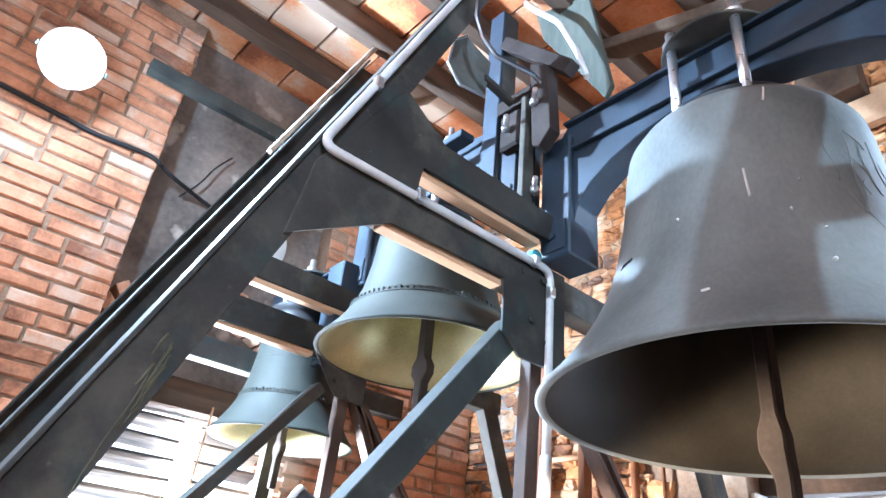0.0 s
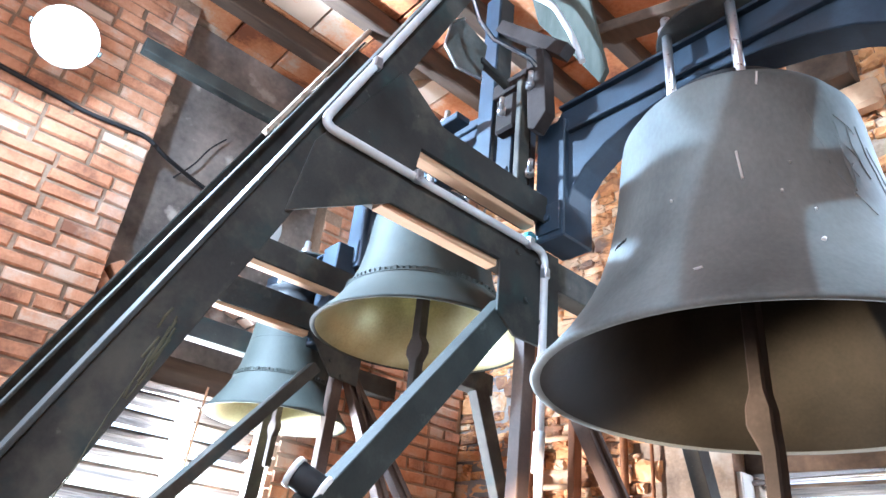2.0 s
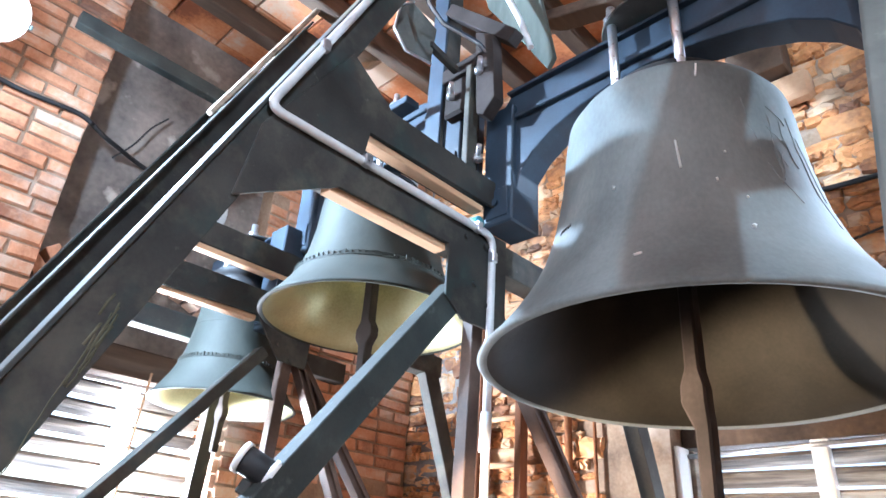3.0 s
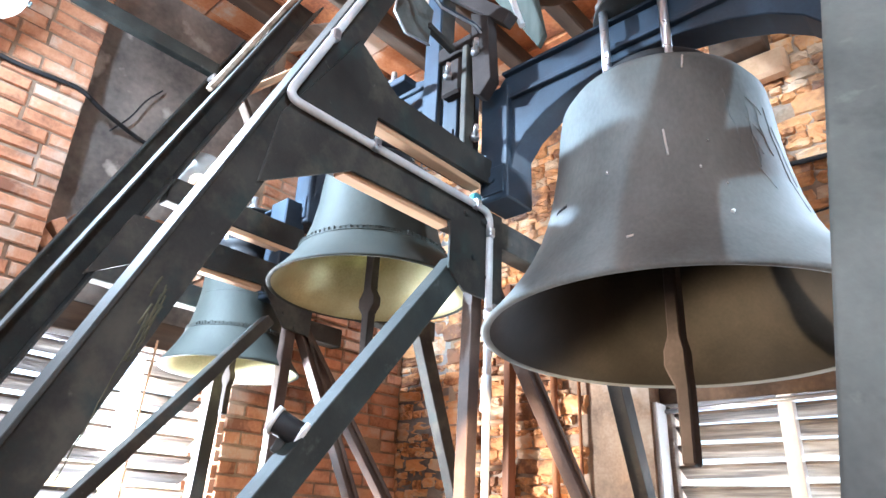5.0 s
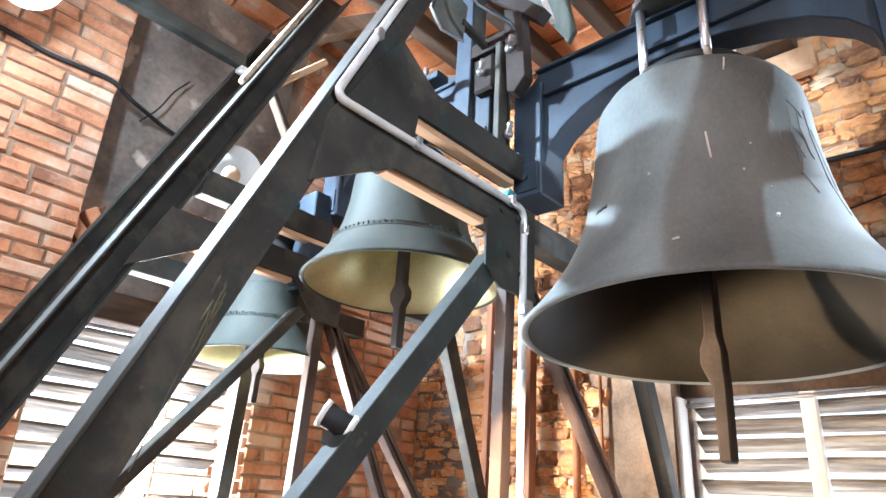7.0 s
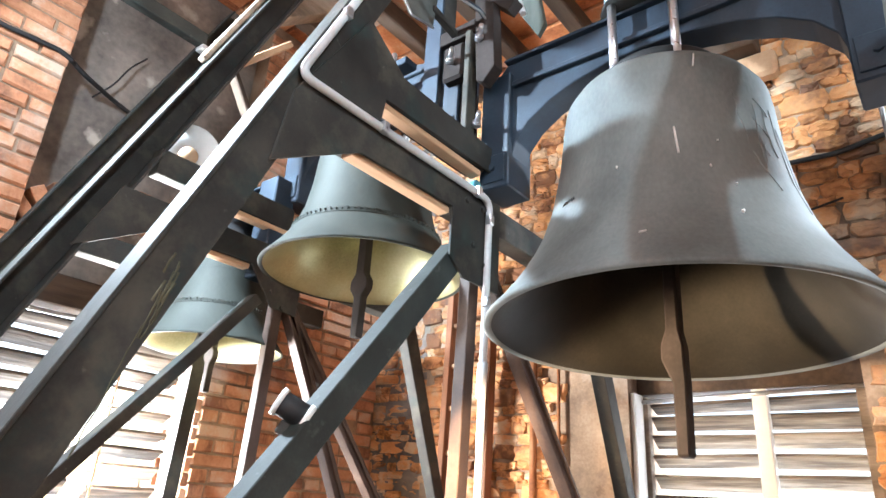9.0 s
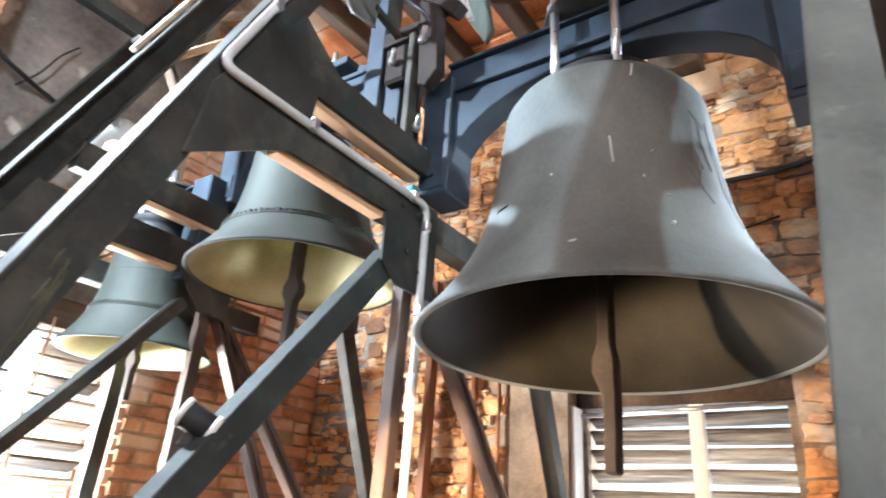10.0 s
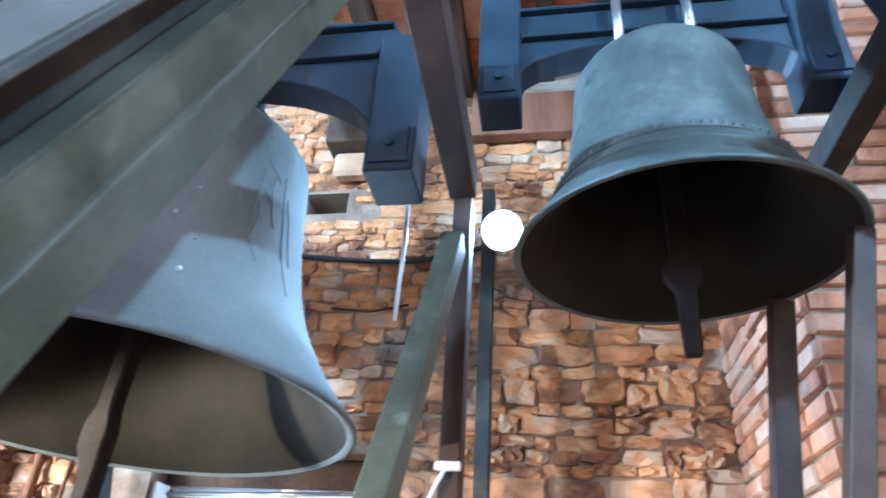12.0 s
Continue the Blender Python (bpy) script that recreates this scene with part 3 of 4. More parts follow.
def side_frame(x, label, mat, channel=False):
    """One trestle across the chamber: leg, gusset plate, two beams, struts; x is its face towards positive x."""
    f = thing("trestle", label, "bell frame", group="trestles of the bell frame")
    t, w, edge = 0.012, 0.115, STEEL_EDGE

    def slanted(a, b, x0, x1, z0=0.0, z1=4.3):
        return prism([(leg_y(z0, a), z0), (leg_y(z0, b), z0), (leg_y(z1, b), z1), (leg_y(z1, a), z1)], "x", x0, x1, 0.002)
    if channel:
        part("leg_web", slanted(0.0, w + 0.02, x - 0.085, x - 0.075), mat, f)
        part("leg_flange", slanted(0.0, 0.012, x - 0.0745, x + 0.01), edge, f, "lighter worn flange edge")
        part("leg_flange", slanted(w + 0.008, w + 0.02, x - 0.0745, x + 0.01), edge, f, "lighter worn flange edge")
    else:
        part("leg", slanted(0.0, w, x - 0.07, x), mat, f)
        part("leg_flange", slanted(-0.012, -0.0005, x - 0.078, x + 0.012), edge, f, "lighter worn flange edge")
    low = [(leg_y(2.36, w - 0.02), 2.36), (0.86, 2.53), (1.32, 2.542), (1.32, 2.36), (1.40, 2.30), (1.62, 2.30), (1.62, 2.665)]
    if channel:
        low[3:6] = [(1.40, 2.44), (1.46, 2.37), (1.61, 2.36)]
    high = [(leg_y(2.66, w - 0.02), 2.66)] if channel else [(0.93, 2.665), (0.945, 2.77), (1.55, 2.78), (1.55, 2.89), (1.02, 2.90), (leg_y(3.0, w - 0.01), 3.02), (leg_y(2.6, 0.03), 2.6)]
    part("gusset", prism(low + high, "x", x + 0.001, x + t, 0.002), mat, f, "dark cut steel gusset plate")
    part("lower_beam", box(x - 0.09, x - 0.001, 0.70, 2.52, 2.545, 2.66, 0.004), mat, f)
    part("upper_beam", box(x - (0.072 if channel else 0.09), x - 0.001, 0.80 if channel else 0.86, 1.52, 2.775, 2.895, 0.004), mat, f)
    # orange light on the steel undersides, put in as strips of wood colour
    part("packing_timber", box(x - 0.052, x - 0.003, 0.95, 1.50, 2.748, 2.773, 0.003), WOOD_NEW, f, "pale strip for the orange light on the beam's underside")
    part("packing_timber", box(x - 0.052, x - 0.003, 0.84, 1.32, 2.518, 2.543, 0.003), WOOD_NEW, f, "pale strip for the orange light on the beam's underside")
    part("strut", bar((x - 0.035, 1.40, 2.40), (x - 0.035, 0.10, 0.80), 0.05 if channel else 0.085, 0.07), mat if channel else STEEL_WORN, f)
    part("post", bar((x - 0.065, 1.545, 2.545), (x - 0.065, 1.48, 0.0), 0.055, 0.05), STEEL_BROWN, f)
    for top, foot in (((1.60, 2.40), (2.42, 0.9)), ((1.58, 2.42), (2.86, 0.93)))[0 if channel else 1:]:
        b = bar((x - 0.04, *top), (x - 0.04, *foot), 0.06, 0.06)
        bar((x - 0.002, *top), (x - 0.002, *foot), 0.012, 0.012, 0.002, bm=b)
        part("strut", b, STEEL_BROWN, f)
    part("rear_leg", prism([(3.03, 1.0), (3.10, 1.0), (2.34, 2.95), (2.22, 2.95)], "x", x - 0.07, x, 0.004), mat, f)
    for y, z in ((1.40, 2.60), (1.50, 2.60), (1.45, 2.44), (1.52, 2.38), (1.56, 2.50)):
        part("bolt", rod((x + t, y, z), (x + t + 0.012, y, z), 0.013, 6), mat, f)
    return f


side_frame(-1.33, "dark steel trestle with gusset plate and conduit", STEEL)
side_frame(-2.49, "dark steel trestle behind the medium bell", STEEL, True)

# the last trestle stands by the brick wall: a channel leg, a beam under the small bell's headstock, a tie to the wall
outer = thing("trestle", "dark steel channel trestle beside the brick wall", "bell frame", group="trestles of the bell frame")
OX = -3.09


def outer_leg(a, b, x0, x1):
    return prism([(leg_y(0.0, a), 0.0), (leg_y(0.0, b), 0.0), (leg_y(4.3, b), 4.3), (leg_y(4.3, a), 4.3)], "x", x0, x1, 0.002)


part("leg_web", outer_leg(-0.01, 0.09, OX - 0.08, OX - 0.072), STEEL, outer)
part("leg_flange", outer_leg(-0.01, 0.0, OX - 0.0715, OX), STEEL_WORN, outer, "lighter worn flange edge")
part("leg_flange", outer_leg(0.08, 0.09, OX - 0.0715, OX), STEEL, outer)
part("lower_beam", box(OX - 0.09, OX - 0.001, 0.66, 2.3, 2.545, 2.66), STEEL, outer)
part("post", bar((OX - 0.04, 1.535, 2.54), (OX - 0.04, 1.47, 0.0), 0.07, 0.06), STEEL, outer)
part("tie_beam", box(OX + 0.002, OX + 0.06, 0.34, leg_y(3.93, 0.0), 3.90, 3.985, 0.004), STEEL_WORN, outer)
part("tie_bracket", box(OX + 0.002, OX + 0.075, leg_y(3.93, -0.03), leg_y(3.93, 0.04), 3.872, 3.898, 0.004), PIPE, outer, "pale metal bracket")

# the trestle beside the camera: a broad grey leg, brown beams, a green-grey strut and a dark post
near = thing("trestle", "grey painted steel trestle with a brown beam and a dark post", "bell frame", group="trestles of the bell frame")


def leaning(corners, z0, z1, lean=(0.052, 0.403)):
    """A leg with this plan at z 1.6 that leans as it rises."""
    b = bmesh.new()
    rings = [[b.verts.new((x + lean[0] * (z - 1.6), y + lean[1] * (z - 1.6), z)) for x, y in corners] for z in (z0, z1)]
    b.faces.new(rings[0][::-1])
    b.faces.new(rings[1])
    for k in range(len(corners)):
        j = (k + 1) % len(corners)
        b.faces.new((rings[0][k], rings[0][j], rings[1][j], rings[1][k]))
    bmesh.ops.recalc_face_normals(b, faces=b.faces)
    bmesh.ops.bevel(b, geom=b.edges[:], offset=0.003, segments=2, affect="EDGES")
    return b


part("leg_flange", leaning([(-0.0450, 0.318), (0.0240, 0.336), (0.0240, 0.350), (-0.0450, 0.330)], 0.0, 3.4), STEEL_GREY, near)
# the groove's shade is put into the web's darker steel
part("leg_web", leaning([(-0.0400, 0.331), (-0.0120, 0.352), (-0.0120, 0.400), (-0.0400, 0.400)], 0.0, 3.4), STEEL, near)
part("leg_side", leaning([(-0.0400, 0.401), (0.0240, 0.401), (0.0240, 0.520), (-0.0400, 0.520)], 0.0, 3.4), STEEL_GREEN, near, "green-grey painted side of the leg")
part("weld_seam", leaning([(0.0245, 0.452), (0.0285, 0.456), (0.0285, 0.464), (0.0245, 0.468)], 0.0, 3.4), STEEL_GREEN, near)
part("upper_beam", box(0.10, 0.18, 0.86, 1.80, 2.785, 2.90), STEEL_BROWN, near, "reddish brown primed beam")
part("post", box(0.062, 0.125, 2.10, 2.20, 0.0, 3.02), STEEL_BROWN, near, "dark brown post")
part("rear_post", box(0.075, 0.135, 2.86, 2.95, 0.0, 3.6), STEEL, near)
part("strut", bar((0.098, 1.94, 2.72), (-0.025, 1.08, 0.95), 0.085, 0.065), STEEL_GREEN, near, "pale green-grey strut")

end = thing("trestle", "dark brown steel posts beyond the green bell", "bell frame", group="trestles of the bell frame")
part("post", bar((1.068, 2.10, 2.572), (0.634, 2.10, 0.0), 0.065, 0.06, up=(0, 1, 0)), STEEL_BROWN, end)
part("post", bar((1.142, 1.70, 2.572), (0.49, 1.70, 0.0), 0.05, 0.05, up=(0, 1, 0)), STEEL_BROWN, end)
part("upper_beam", box(1.26, 1.34, 0.8, 2.2, 3.02, 3.12), STEEL, end)
part("brace", bar((1.30, 1.62, 3.58), (1.30, 1.42, 2.72), 0.07, 0.06, up=(0, 1, 0)), STEEL_BLUE, end)
part("guard_plate", prism([(1.36, 2.85), (1.62, 3.05), (1.85, 3.02), (1.85, 2.90), (1.60, 2.78), (1.40, 2.60)], "y", 1.30, 1.318), STEEL_BLUE, end)
part("guard_edge", bar((1.38, 1.31, 2.58), (1.62, 1.31, 2.77), 0.014, 0.05, up=(0, 1, 0)), CHROME, end, "bright bent edge")

# ---- conduits and cables ----
conduit = thing("conduit", "pale grey metal conduit clipped along the trestle", "conduit")
px = -1.33 + 0.012 + 0.014
path = [(px, leg_y(4.3, 0.012), 4.3), (px, leg_y(2.645, 0.006), 2.645), (px, 1.525, 2.645), (px, 1.505, 0.02)]
part("pipe", tube(path, 0.0135, corner=0.05, rounds=14), PIPE, conduit)
for p in ((px, leg_y(2.95, 0.008), 2.95), (px, 0.93, 2.648), (px, 1.44, 2.646), (px, 1.522, 2.56), (px, 1.515, 2.24)):
    c = box(p[0] - 0.008, p[0] + 0.019, p[1] - 0.014, p[1] + 0.014, p[2] - 0.02, p[2] + 0.02, 0.004)
    part("clip", c, CHROME, conduit, "small metal pipe clip")
part("socket", rod((px, 1.519, 2.02), (px, 1.512, 1.90), 0.018), PIPE, conduit)


def cable(label, points, r, mat):
    return thing("cable", label, "cable", tube(points, r, rounds=8, corner=0.06), mat)


cable("black cable slung along the brick wall", [(LEFT + 0.03, -0.9, 3.66), (LEFT + 0.03, -0.19, 3.59), (LEFT + 0.03, 0.25, 3.56), (LEFT + 0.03, 0.56, 3.585), (LEFT + 0.02, 0.66, 3.53), (LEFT - 0.10, 0.90, 3.53), (LEFT - 0.12, 1.3, 3.45)], 0.013, RUBBER)
cable("thin black wire looping on the dark plaster wall", [(LEFT - 0.11, 0.78, 3.50), (LEFT - 0.09, 0.86, 3.62), (LEFT - 0.10, 0.92, 3.78), (LEFT - 0.11, 1.0, 3.9)], 0.005, RUBBER)
cable("black cable hanging across the rubble wall", [(-0.95, FAR - 0.05, 3.36), (-0.54, FAR - 0.06, 3.31), (-0.30, FAR - 0.06, 3.30), (0.02, FAR - 0.06, 3.36), (0.25, FAR - 0.05, 3.45)], 0.014, RUBBER)
cable("thin dark wire drooping on the rubble wall", [(-0.70, FAR - 0.045, 3.05), (-0.5, FAR - 0.05, 3.02), (-0.3, FAR - 0.05, 3.06)], 0.006, RUBBER)
cable("grey cable hanging under the headstock end", [(-0.06, 1.93, 2.86), (-0.058, 1.93, 2.7), (-0.065, 1.93, 2.45)], 0.007, PIPE)
cable("rusty downpipe against the orange wall", [(-2.02, FAR - 0.05, 3.2), (-2.03, FAR - 0.05, 0.02)], 0.022, STEEL_RUST)
cable("thin rusty rod on the plastered wall strip", [(-1.86, FAR - 0.04, 2.9), (-1.87, FAR - 0.04, 0.02)], 0.010, STEEL_RUST)
cable("white cable tied to the dark post", [(0.09, 2.085, 2.07), (0.05, 2.08, 2.0), (0.02, 2.08, 1.9), (0.01, 2.08, 1.5)], 0.007, WHITE)
thing("cable_clip", "white plastic cable clip on the dark post", "clip", box(0.055, 0.13, 2.075, 2.099, 2.06, 2.085), WHITE)
cable("thin wire hanging inside the louvre window", [(LEFT - 0.06, 1.28, 2.4), (LEFT - 0.06, 1.26, 1.9), (LEFT - 0.06, 1.25, 1.1)], 0.006, WOOD_NEW)


stain = bmesh.new()
dr = random.Random(9)
for k in range(10):
    y, z = 0.378 + dr.uniform(-0.02, 0.02), 2.04 - dr.uniform(0.0, 0.12)
    pts = []
    for j in range(dr.choice((3, 4, 5, 5, 6) if k else (15,))):
        pts.append((-1.3306, y, z))
        y, z = y - dr.uniform(0.005, 0.011), z - dr.uniform(0.022, 0.034)
    tube(pts, dr.uniform(0.0018, 0.0032) if k else 0.0016, stain, 6)
thing("paint_drip", "dried yellowish drips on the dark steel leg", "drip", stain, DRIP)

# ---- lamps ----
def flood(label, at, target, r, mat, arm):
    """A round floodlight: finned housing, bezel, glowing face, bracket."""
    f = thing("floodlight", label, "floodlight", group="floodlights")
    f.matrix_world = look(at, target)
    housing = part("housing", lathe([(0.0, 0.09), (r * 0.5, 0.09), (r * 0.85, 0.05), (r * 1.12, 0.01), (r * 1.12, 0.0), (0.0, 0.0)], 40), RUBBER, f)
    part("bezel", lathe([(r * 1.04, 0.001), (r * 1.12, 0.001), (r * 1.12, -0.004), (r * 1.04, -0.004), (r * 1.04, 0.001)], 40), WHITE, housing)
    part("lens", lathe([(0.0, -0.02), (r * 0.6, -0.016), (r * 1.03, -0.006), (r * 1.03, -0.001), (0.0, -0.001)], 40), mat, housing, "glaring white lamp face")
    b = box(-r * 1.25, -r * 1.16, -0.012, 0.012, -0.01, 0.13)
    box(r * 1.16, r * 1.25, -0.012, 0.012, -0.01, 0.13, 0.003, b)
    box(-r * 1.25, r * 1.25, -0.012, 0.012, 0.1305, 0.14, 0.003, b)
    rod((0, 0, 0.1395), (0, 0, arm), 0.012, 10, b)
    part("bracket", b, STEEL, f)
    return f


flood("round floodlight glaring on the brick wall", FLOOD_A, (0.0, 0.0, 1.62), 0.125, LAMP_GLOW, 0.52)
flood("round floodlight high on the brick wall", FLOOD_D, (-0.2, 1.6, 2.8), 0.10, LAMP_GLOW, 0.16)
flood("round floodlight glaring on the dark post", FLOOD_B, (0.25, 0.15, 1.64), 0.085, LAMP_GLOW, 0.44)
spot = thing("spotlight", "black cylindrical spotlight clamped to the steel strut", "spotlight")
spot.matrix_world = look(SPOT_C, SPOT_C + Vector((0.50, 0.60, -0.40))) @ Matrix.Scale(0.92, 4)
part("housing", lathe([(0.0, 0.10), (0.032, 0.10), (0.036, 0.09), (0.036, 0.0), (0.031, -0.005), (0.029, 0.004), (0.0, 0.004)], 32), RUBBER, spot)
part("front_ring", lathe([(0.0365, -0.006), (0.041, -0.006), (0.041, 0.012), (0.0365, 0.012), (0.0365, -0.006)], 32), WHITE, spot, "white front ring")
part("rear_ring", lathe([(0.0, 0.104), (0.041, 0.101), (0.041, 0.085), (0.037, 0.085), (0.037, 0.1005), (0.0, 0.1005)], 32), WHITE, spot, "white rear cap")
part("lens", lathe([(0.0, -0.001), (0.0285, -0.001), (0.0285, 0.003), (0.0, 0.003)], 32), SPOT_GLOW, spot, "bright lens")
part("clamp", box(-0.012, 0.012, -0.075, -0.036, 0.03, 0.06), STEEL, spot)

# ---- swing drive above the bell frame ----
drive = thing("swing_drive", "dark blue steel swing drive with bright bent guard plates", "bell drive")
part("upright", box(-1.645, -1.555, 1.46, 1.472, 3.05, 4.10), STEEL_BLUE, drive, "blue-grey upright flange")
part("upright_web", box(-1.566, -1.556, 1.4725, 1.56, 3.03, 4.10), STEEL, drive)
part("back_panel", box(-1.55, -1.375, 1.50, 1.51, 2.95, 3.42), IRON, drive)
part("upright", box(-1.402, -1.372, 1.44, 1.498, 2.92, 3.44), STEEL, drive)
part("hanger_box", prism([(-1.36, 3.60), (-1.265, 3.53), (-1.245, 3.20), (-1.30, 3.14), (-1.335, 3.16)], "y", 1.44, 1.50), IRON, drive)
part("cross_bar", bar((-1.55, 1.485, 3.88), (-1.19, 1.50, 3.50), 0.06, 0.06, up=(0, 1, 0)), IRON, drive)
part("cross_bar", box(-1.55, -1.36, 1.45, 1.499, 3.43, 3.50), IRON, drive)
part("motor", box(-1.52, -1.41, 1.44, 1.498, 3.22, 3.40, 0.012), IRON, drive)
part("guard_plate", prism([(1.10, 3.53), (1.083, 3.40), (1.15, 3.337), (1.28, 3.365), (1.30, 3.56), (1.16, 3.60)], "x", -1.456, -1.445, 0.001), STEEL_GREY, drive, "grey guard plate with bright edge")
part("guard_edge", tube([(-1.443, 1.16, 3.602), (-1.443, 1.097, 3.534), (-1.443, 1.08, 3.40), (-1.443, 1.149, 3.335), (-1.443, 1.282, 3.362)], 0.005), CHROME, drive)
part("guard_arm", bar((-1.45, 1.27, 3.46), (-1.47, 1.47, 3.46), 0.03, 0.03), STEEL, drive)
part("guard_plate", prism([(1.075, 3.62), (1.071, 3.533), (1.114, 3.451), (1.193, 3.411), (1.401, 3.464), (1.463, 3.449), (1.477, 3.212), (1.497, 3.212), (1.485, 3.47), (1.405, 3.487), (1.197, 3.435), (1.128, 3.467), (1.092, 3.538), (1.095, 3.62)], "x", -1.308, -1.30, 0.001), STEEL_BLUE, drive)
part("guard_edge", tube([(-1.298, 1.071, 3.62), (-1.298, 1.071, 3.533), (-1.298, 1.114, 3.451), (-1.298, 1.193, 3.411), (-1.298, 1.401, 3.464), (-1.298, 1.463, 3.449), (-1.298, 1.477, 3.212)], 0.005), CHROME, drive)
for p in ((-1.33, 1.44, 3.36), (-1.36, 1.49, 2.98), (-1.47, 1.43, 3.30)):
    b = rod(p, (p[0] + 0.05, p[1] - 0.05, p[2] + 0.02), 0.010)
    rod(p, (p[0] + 0.016, p[1] - 0.016, p[2] + 0.006), 0.019, 6, b)
    part("bolt", b, CHROME, drive, "bright bolt")
part("bearing", lathe([(0.0, 0.02), (0.028, 0.02), (0.034, 0.014), (0.034, -0.014), (0.028, -0.02), (0.0, -0.02)], 28), STEEL_CYAN, drive, "turquoise bearing cap").matrix_local = pose(-1.37, 1.515, 2.72, 0, 90, 0) @ Matrix.Scale(0.75, 4)
part("arm", prism([(-1.98, 3.36), (-1.62, 3.20), (-1.62, 3.42), (-1.94, 3.50)], "y", 1.50, 1.58), STEEL_BLUE, drive)
stud = rod((-1.75, 1.376, 3.36), (-1.75, 1.376, 3.43), 0.013)
rod((-1.75, 1.376, 3.355), (-1.75, 1.376, 3.375), 0.028, 8, stud)
thing("stud_bolt", "bright upright bolt on the medium bell's lever", "bolt", stud, CHROME)
thing("lever", "dark steel lever of the medium bell", "lever", box(-1.95, -1.64, 1.34, 1.415, 3.32, 3.354), STEEL_BLUE)
cable("curved grey hose beside the swing drive", [(-1.75, 1.8, 4.6), (-1.69, 1.8, 4.50), (-1.51, 1.8, 4.26), (-1.40, 1.8, 3.98), (-1.34, 1.8, 3.77)], 0.016, PIPE)
thing("hatch_board", "old green-grey board hanging from the ceiling", "board", prism([(-1.76, 4.60), (-1.40, 4.46), (-1.28, 3.76), (-1.32, 3.70), (-1.46, 3.95), (-1.70, 4.35)], "y", 1.9, 1.93), WOOD_GREEN)

# ---- round items at the small bell ----
disc = lathe([(0.045, 0.0), (0.14, 0.0), (0.145, 0.006), (0.145, 0.03), (0.14, 0.036), (0.045, 0.036), (0.045, 0.0)], 64)
d = thing("disc", "white flaking round disc with a hole on the far trestle", "disc", disc, WHITE)
d.matrix_world = look((-2.60, 0.97, 2.97), (-0.1, -0.1, 1.7))
part("hub", lathe([(0.0, 0.05), (0.043, 0.05), (0.043, -0.01), (0.0, -0.01)], 32), WOOD_NEW, d, "rusty brown hub")
thing("pulley", "black grooved pulley wheel above the small bell", "pulley", lathe([(0.0, 0.05), (0.13, 0.05), (0.14, 0.04), (0.12, 0.02), (0.12, -0.02), (0.14, -0.04), (0.13, -0.05), (0.0, -0.05)], 48), RUBBER).matrix_world = pose(-2.78, 1.36, 2.77)

# ---- timbers near the ceiling ----
timber_spots = [((-2.56, leg_y(3.45, -0.022), 3.45), (-2.56, leg_y(4.6, -0.022), 4.6), 0.05, WOOD_PALE),
                ((-2.62, 1.12, 3.58), (-2.62, 1.40, 3.90), 0.06, WOOD_NEW), ((-2.66, 1.10, 3.60), (-2.66, 1.28, 3.33), 0.06, WOOD_DARK), ((-2.72, 1.22, 4.02), (-2.72, 1.93, 4.625), 0.16, WOOD_PALE),
                ((-2.30, 1.95, 3.95), (-1.50, 2.60, 4.05), 0.06, WOOD_RED),
                ((-1.50, 2.10, 4.25), (-0.40, 2.45, 4.25), 0.12, WOOD_DARK), ((-2.60, 1.75, 3.1), (-2.60, 1.60, 3.9), 0.07, WOOD_DARK)]
for p, q, w, m in timber_spots:
    thing("timber", {"weathered_pale_wood": "flaking pale weathered timber under the ceiling", "pale_sawn_wood": "pale sawn timber brace under the ceiling", "dark_old_wood": "dark old timber under the ceiling", "red_brown_wood": "red-brown timber brace under the ceiling"}[m.name], "timber", bar(p, q, w, w * 0.6, 0.006, (0, 0, 1)), m, "loose timbers")

# ---- ladder in the corner ----
ladder = thing("ladder", "brown wooden ladder leaning in the far corner", "ladder")
for x in (-2.62, -2.30):
    part("rail", bar((x, FAR - 0.16, 0.0), (x, FAR - 0.10, 3.0), 0.045, 0.07, up=(0, 1, 0)), WOOD_RED, ladder)
for k in range(10):
    z = 0.25 + 0.27 * k
    part("rung", rod((-2.60, FAR - 0.155 + 0.02 * z, z), (-2.32, FAR - 0.155 + 0.02 * z, z), 0.016), WOOD_NEW, ladder)

# ---- marks on the large bell ----
def skin(z):
    """The large bell's outer radius at a height over its mouth."""
    h = z / (BELL_R * TALL)
    for (r0, a0), (r1, a1) in zip(OUT, OUT[1:]):
        if a1 <= h <= a0:
            return BELL_R * (r1 + (r0 - r1) * (h - a1) / (a0 - a1))
    return 0.3


def on_skin(ang, z, out=0.0):
    return ((skin(z) + out) * math.cos(radians(ang)), (skin(z) + out) * math.sin(radians(ang)), z)


for z0, z1, a0, a1, r in ((0.414, 0.51, -66.5, -67.5, 0.0034), (0.745, 0.80, -56, -54.5, 0.0028), (0.19, 0.197, -49.8, -49.2, 0.005), (0.36, 0.368, -55, -55, 0.003), (0.30, 0.305, -47, -47, 0.003),
                        (0.395, 0.402, -92, -92, 0.003), (0.12, 0.124, -80, -78, 0.003), (0.46, 0.463, -50, -50, 0.003)):
    part("chalk_mark", tube([on_skin(a0, z0, 0.002), on_skin((a0 + a1) / 2, (z0 + z1) / 2, 0.002), on_skin(a1, z1, 0.002)], r, rounds=6), WHITE, big, "white chalk scratch")
scrawl = bmesh.new()
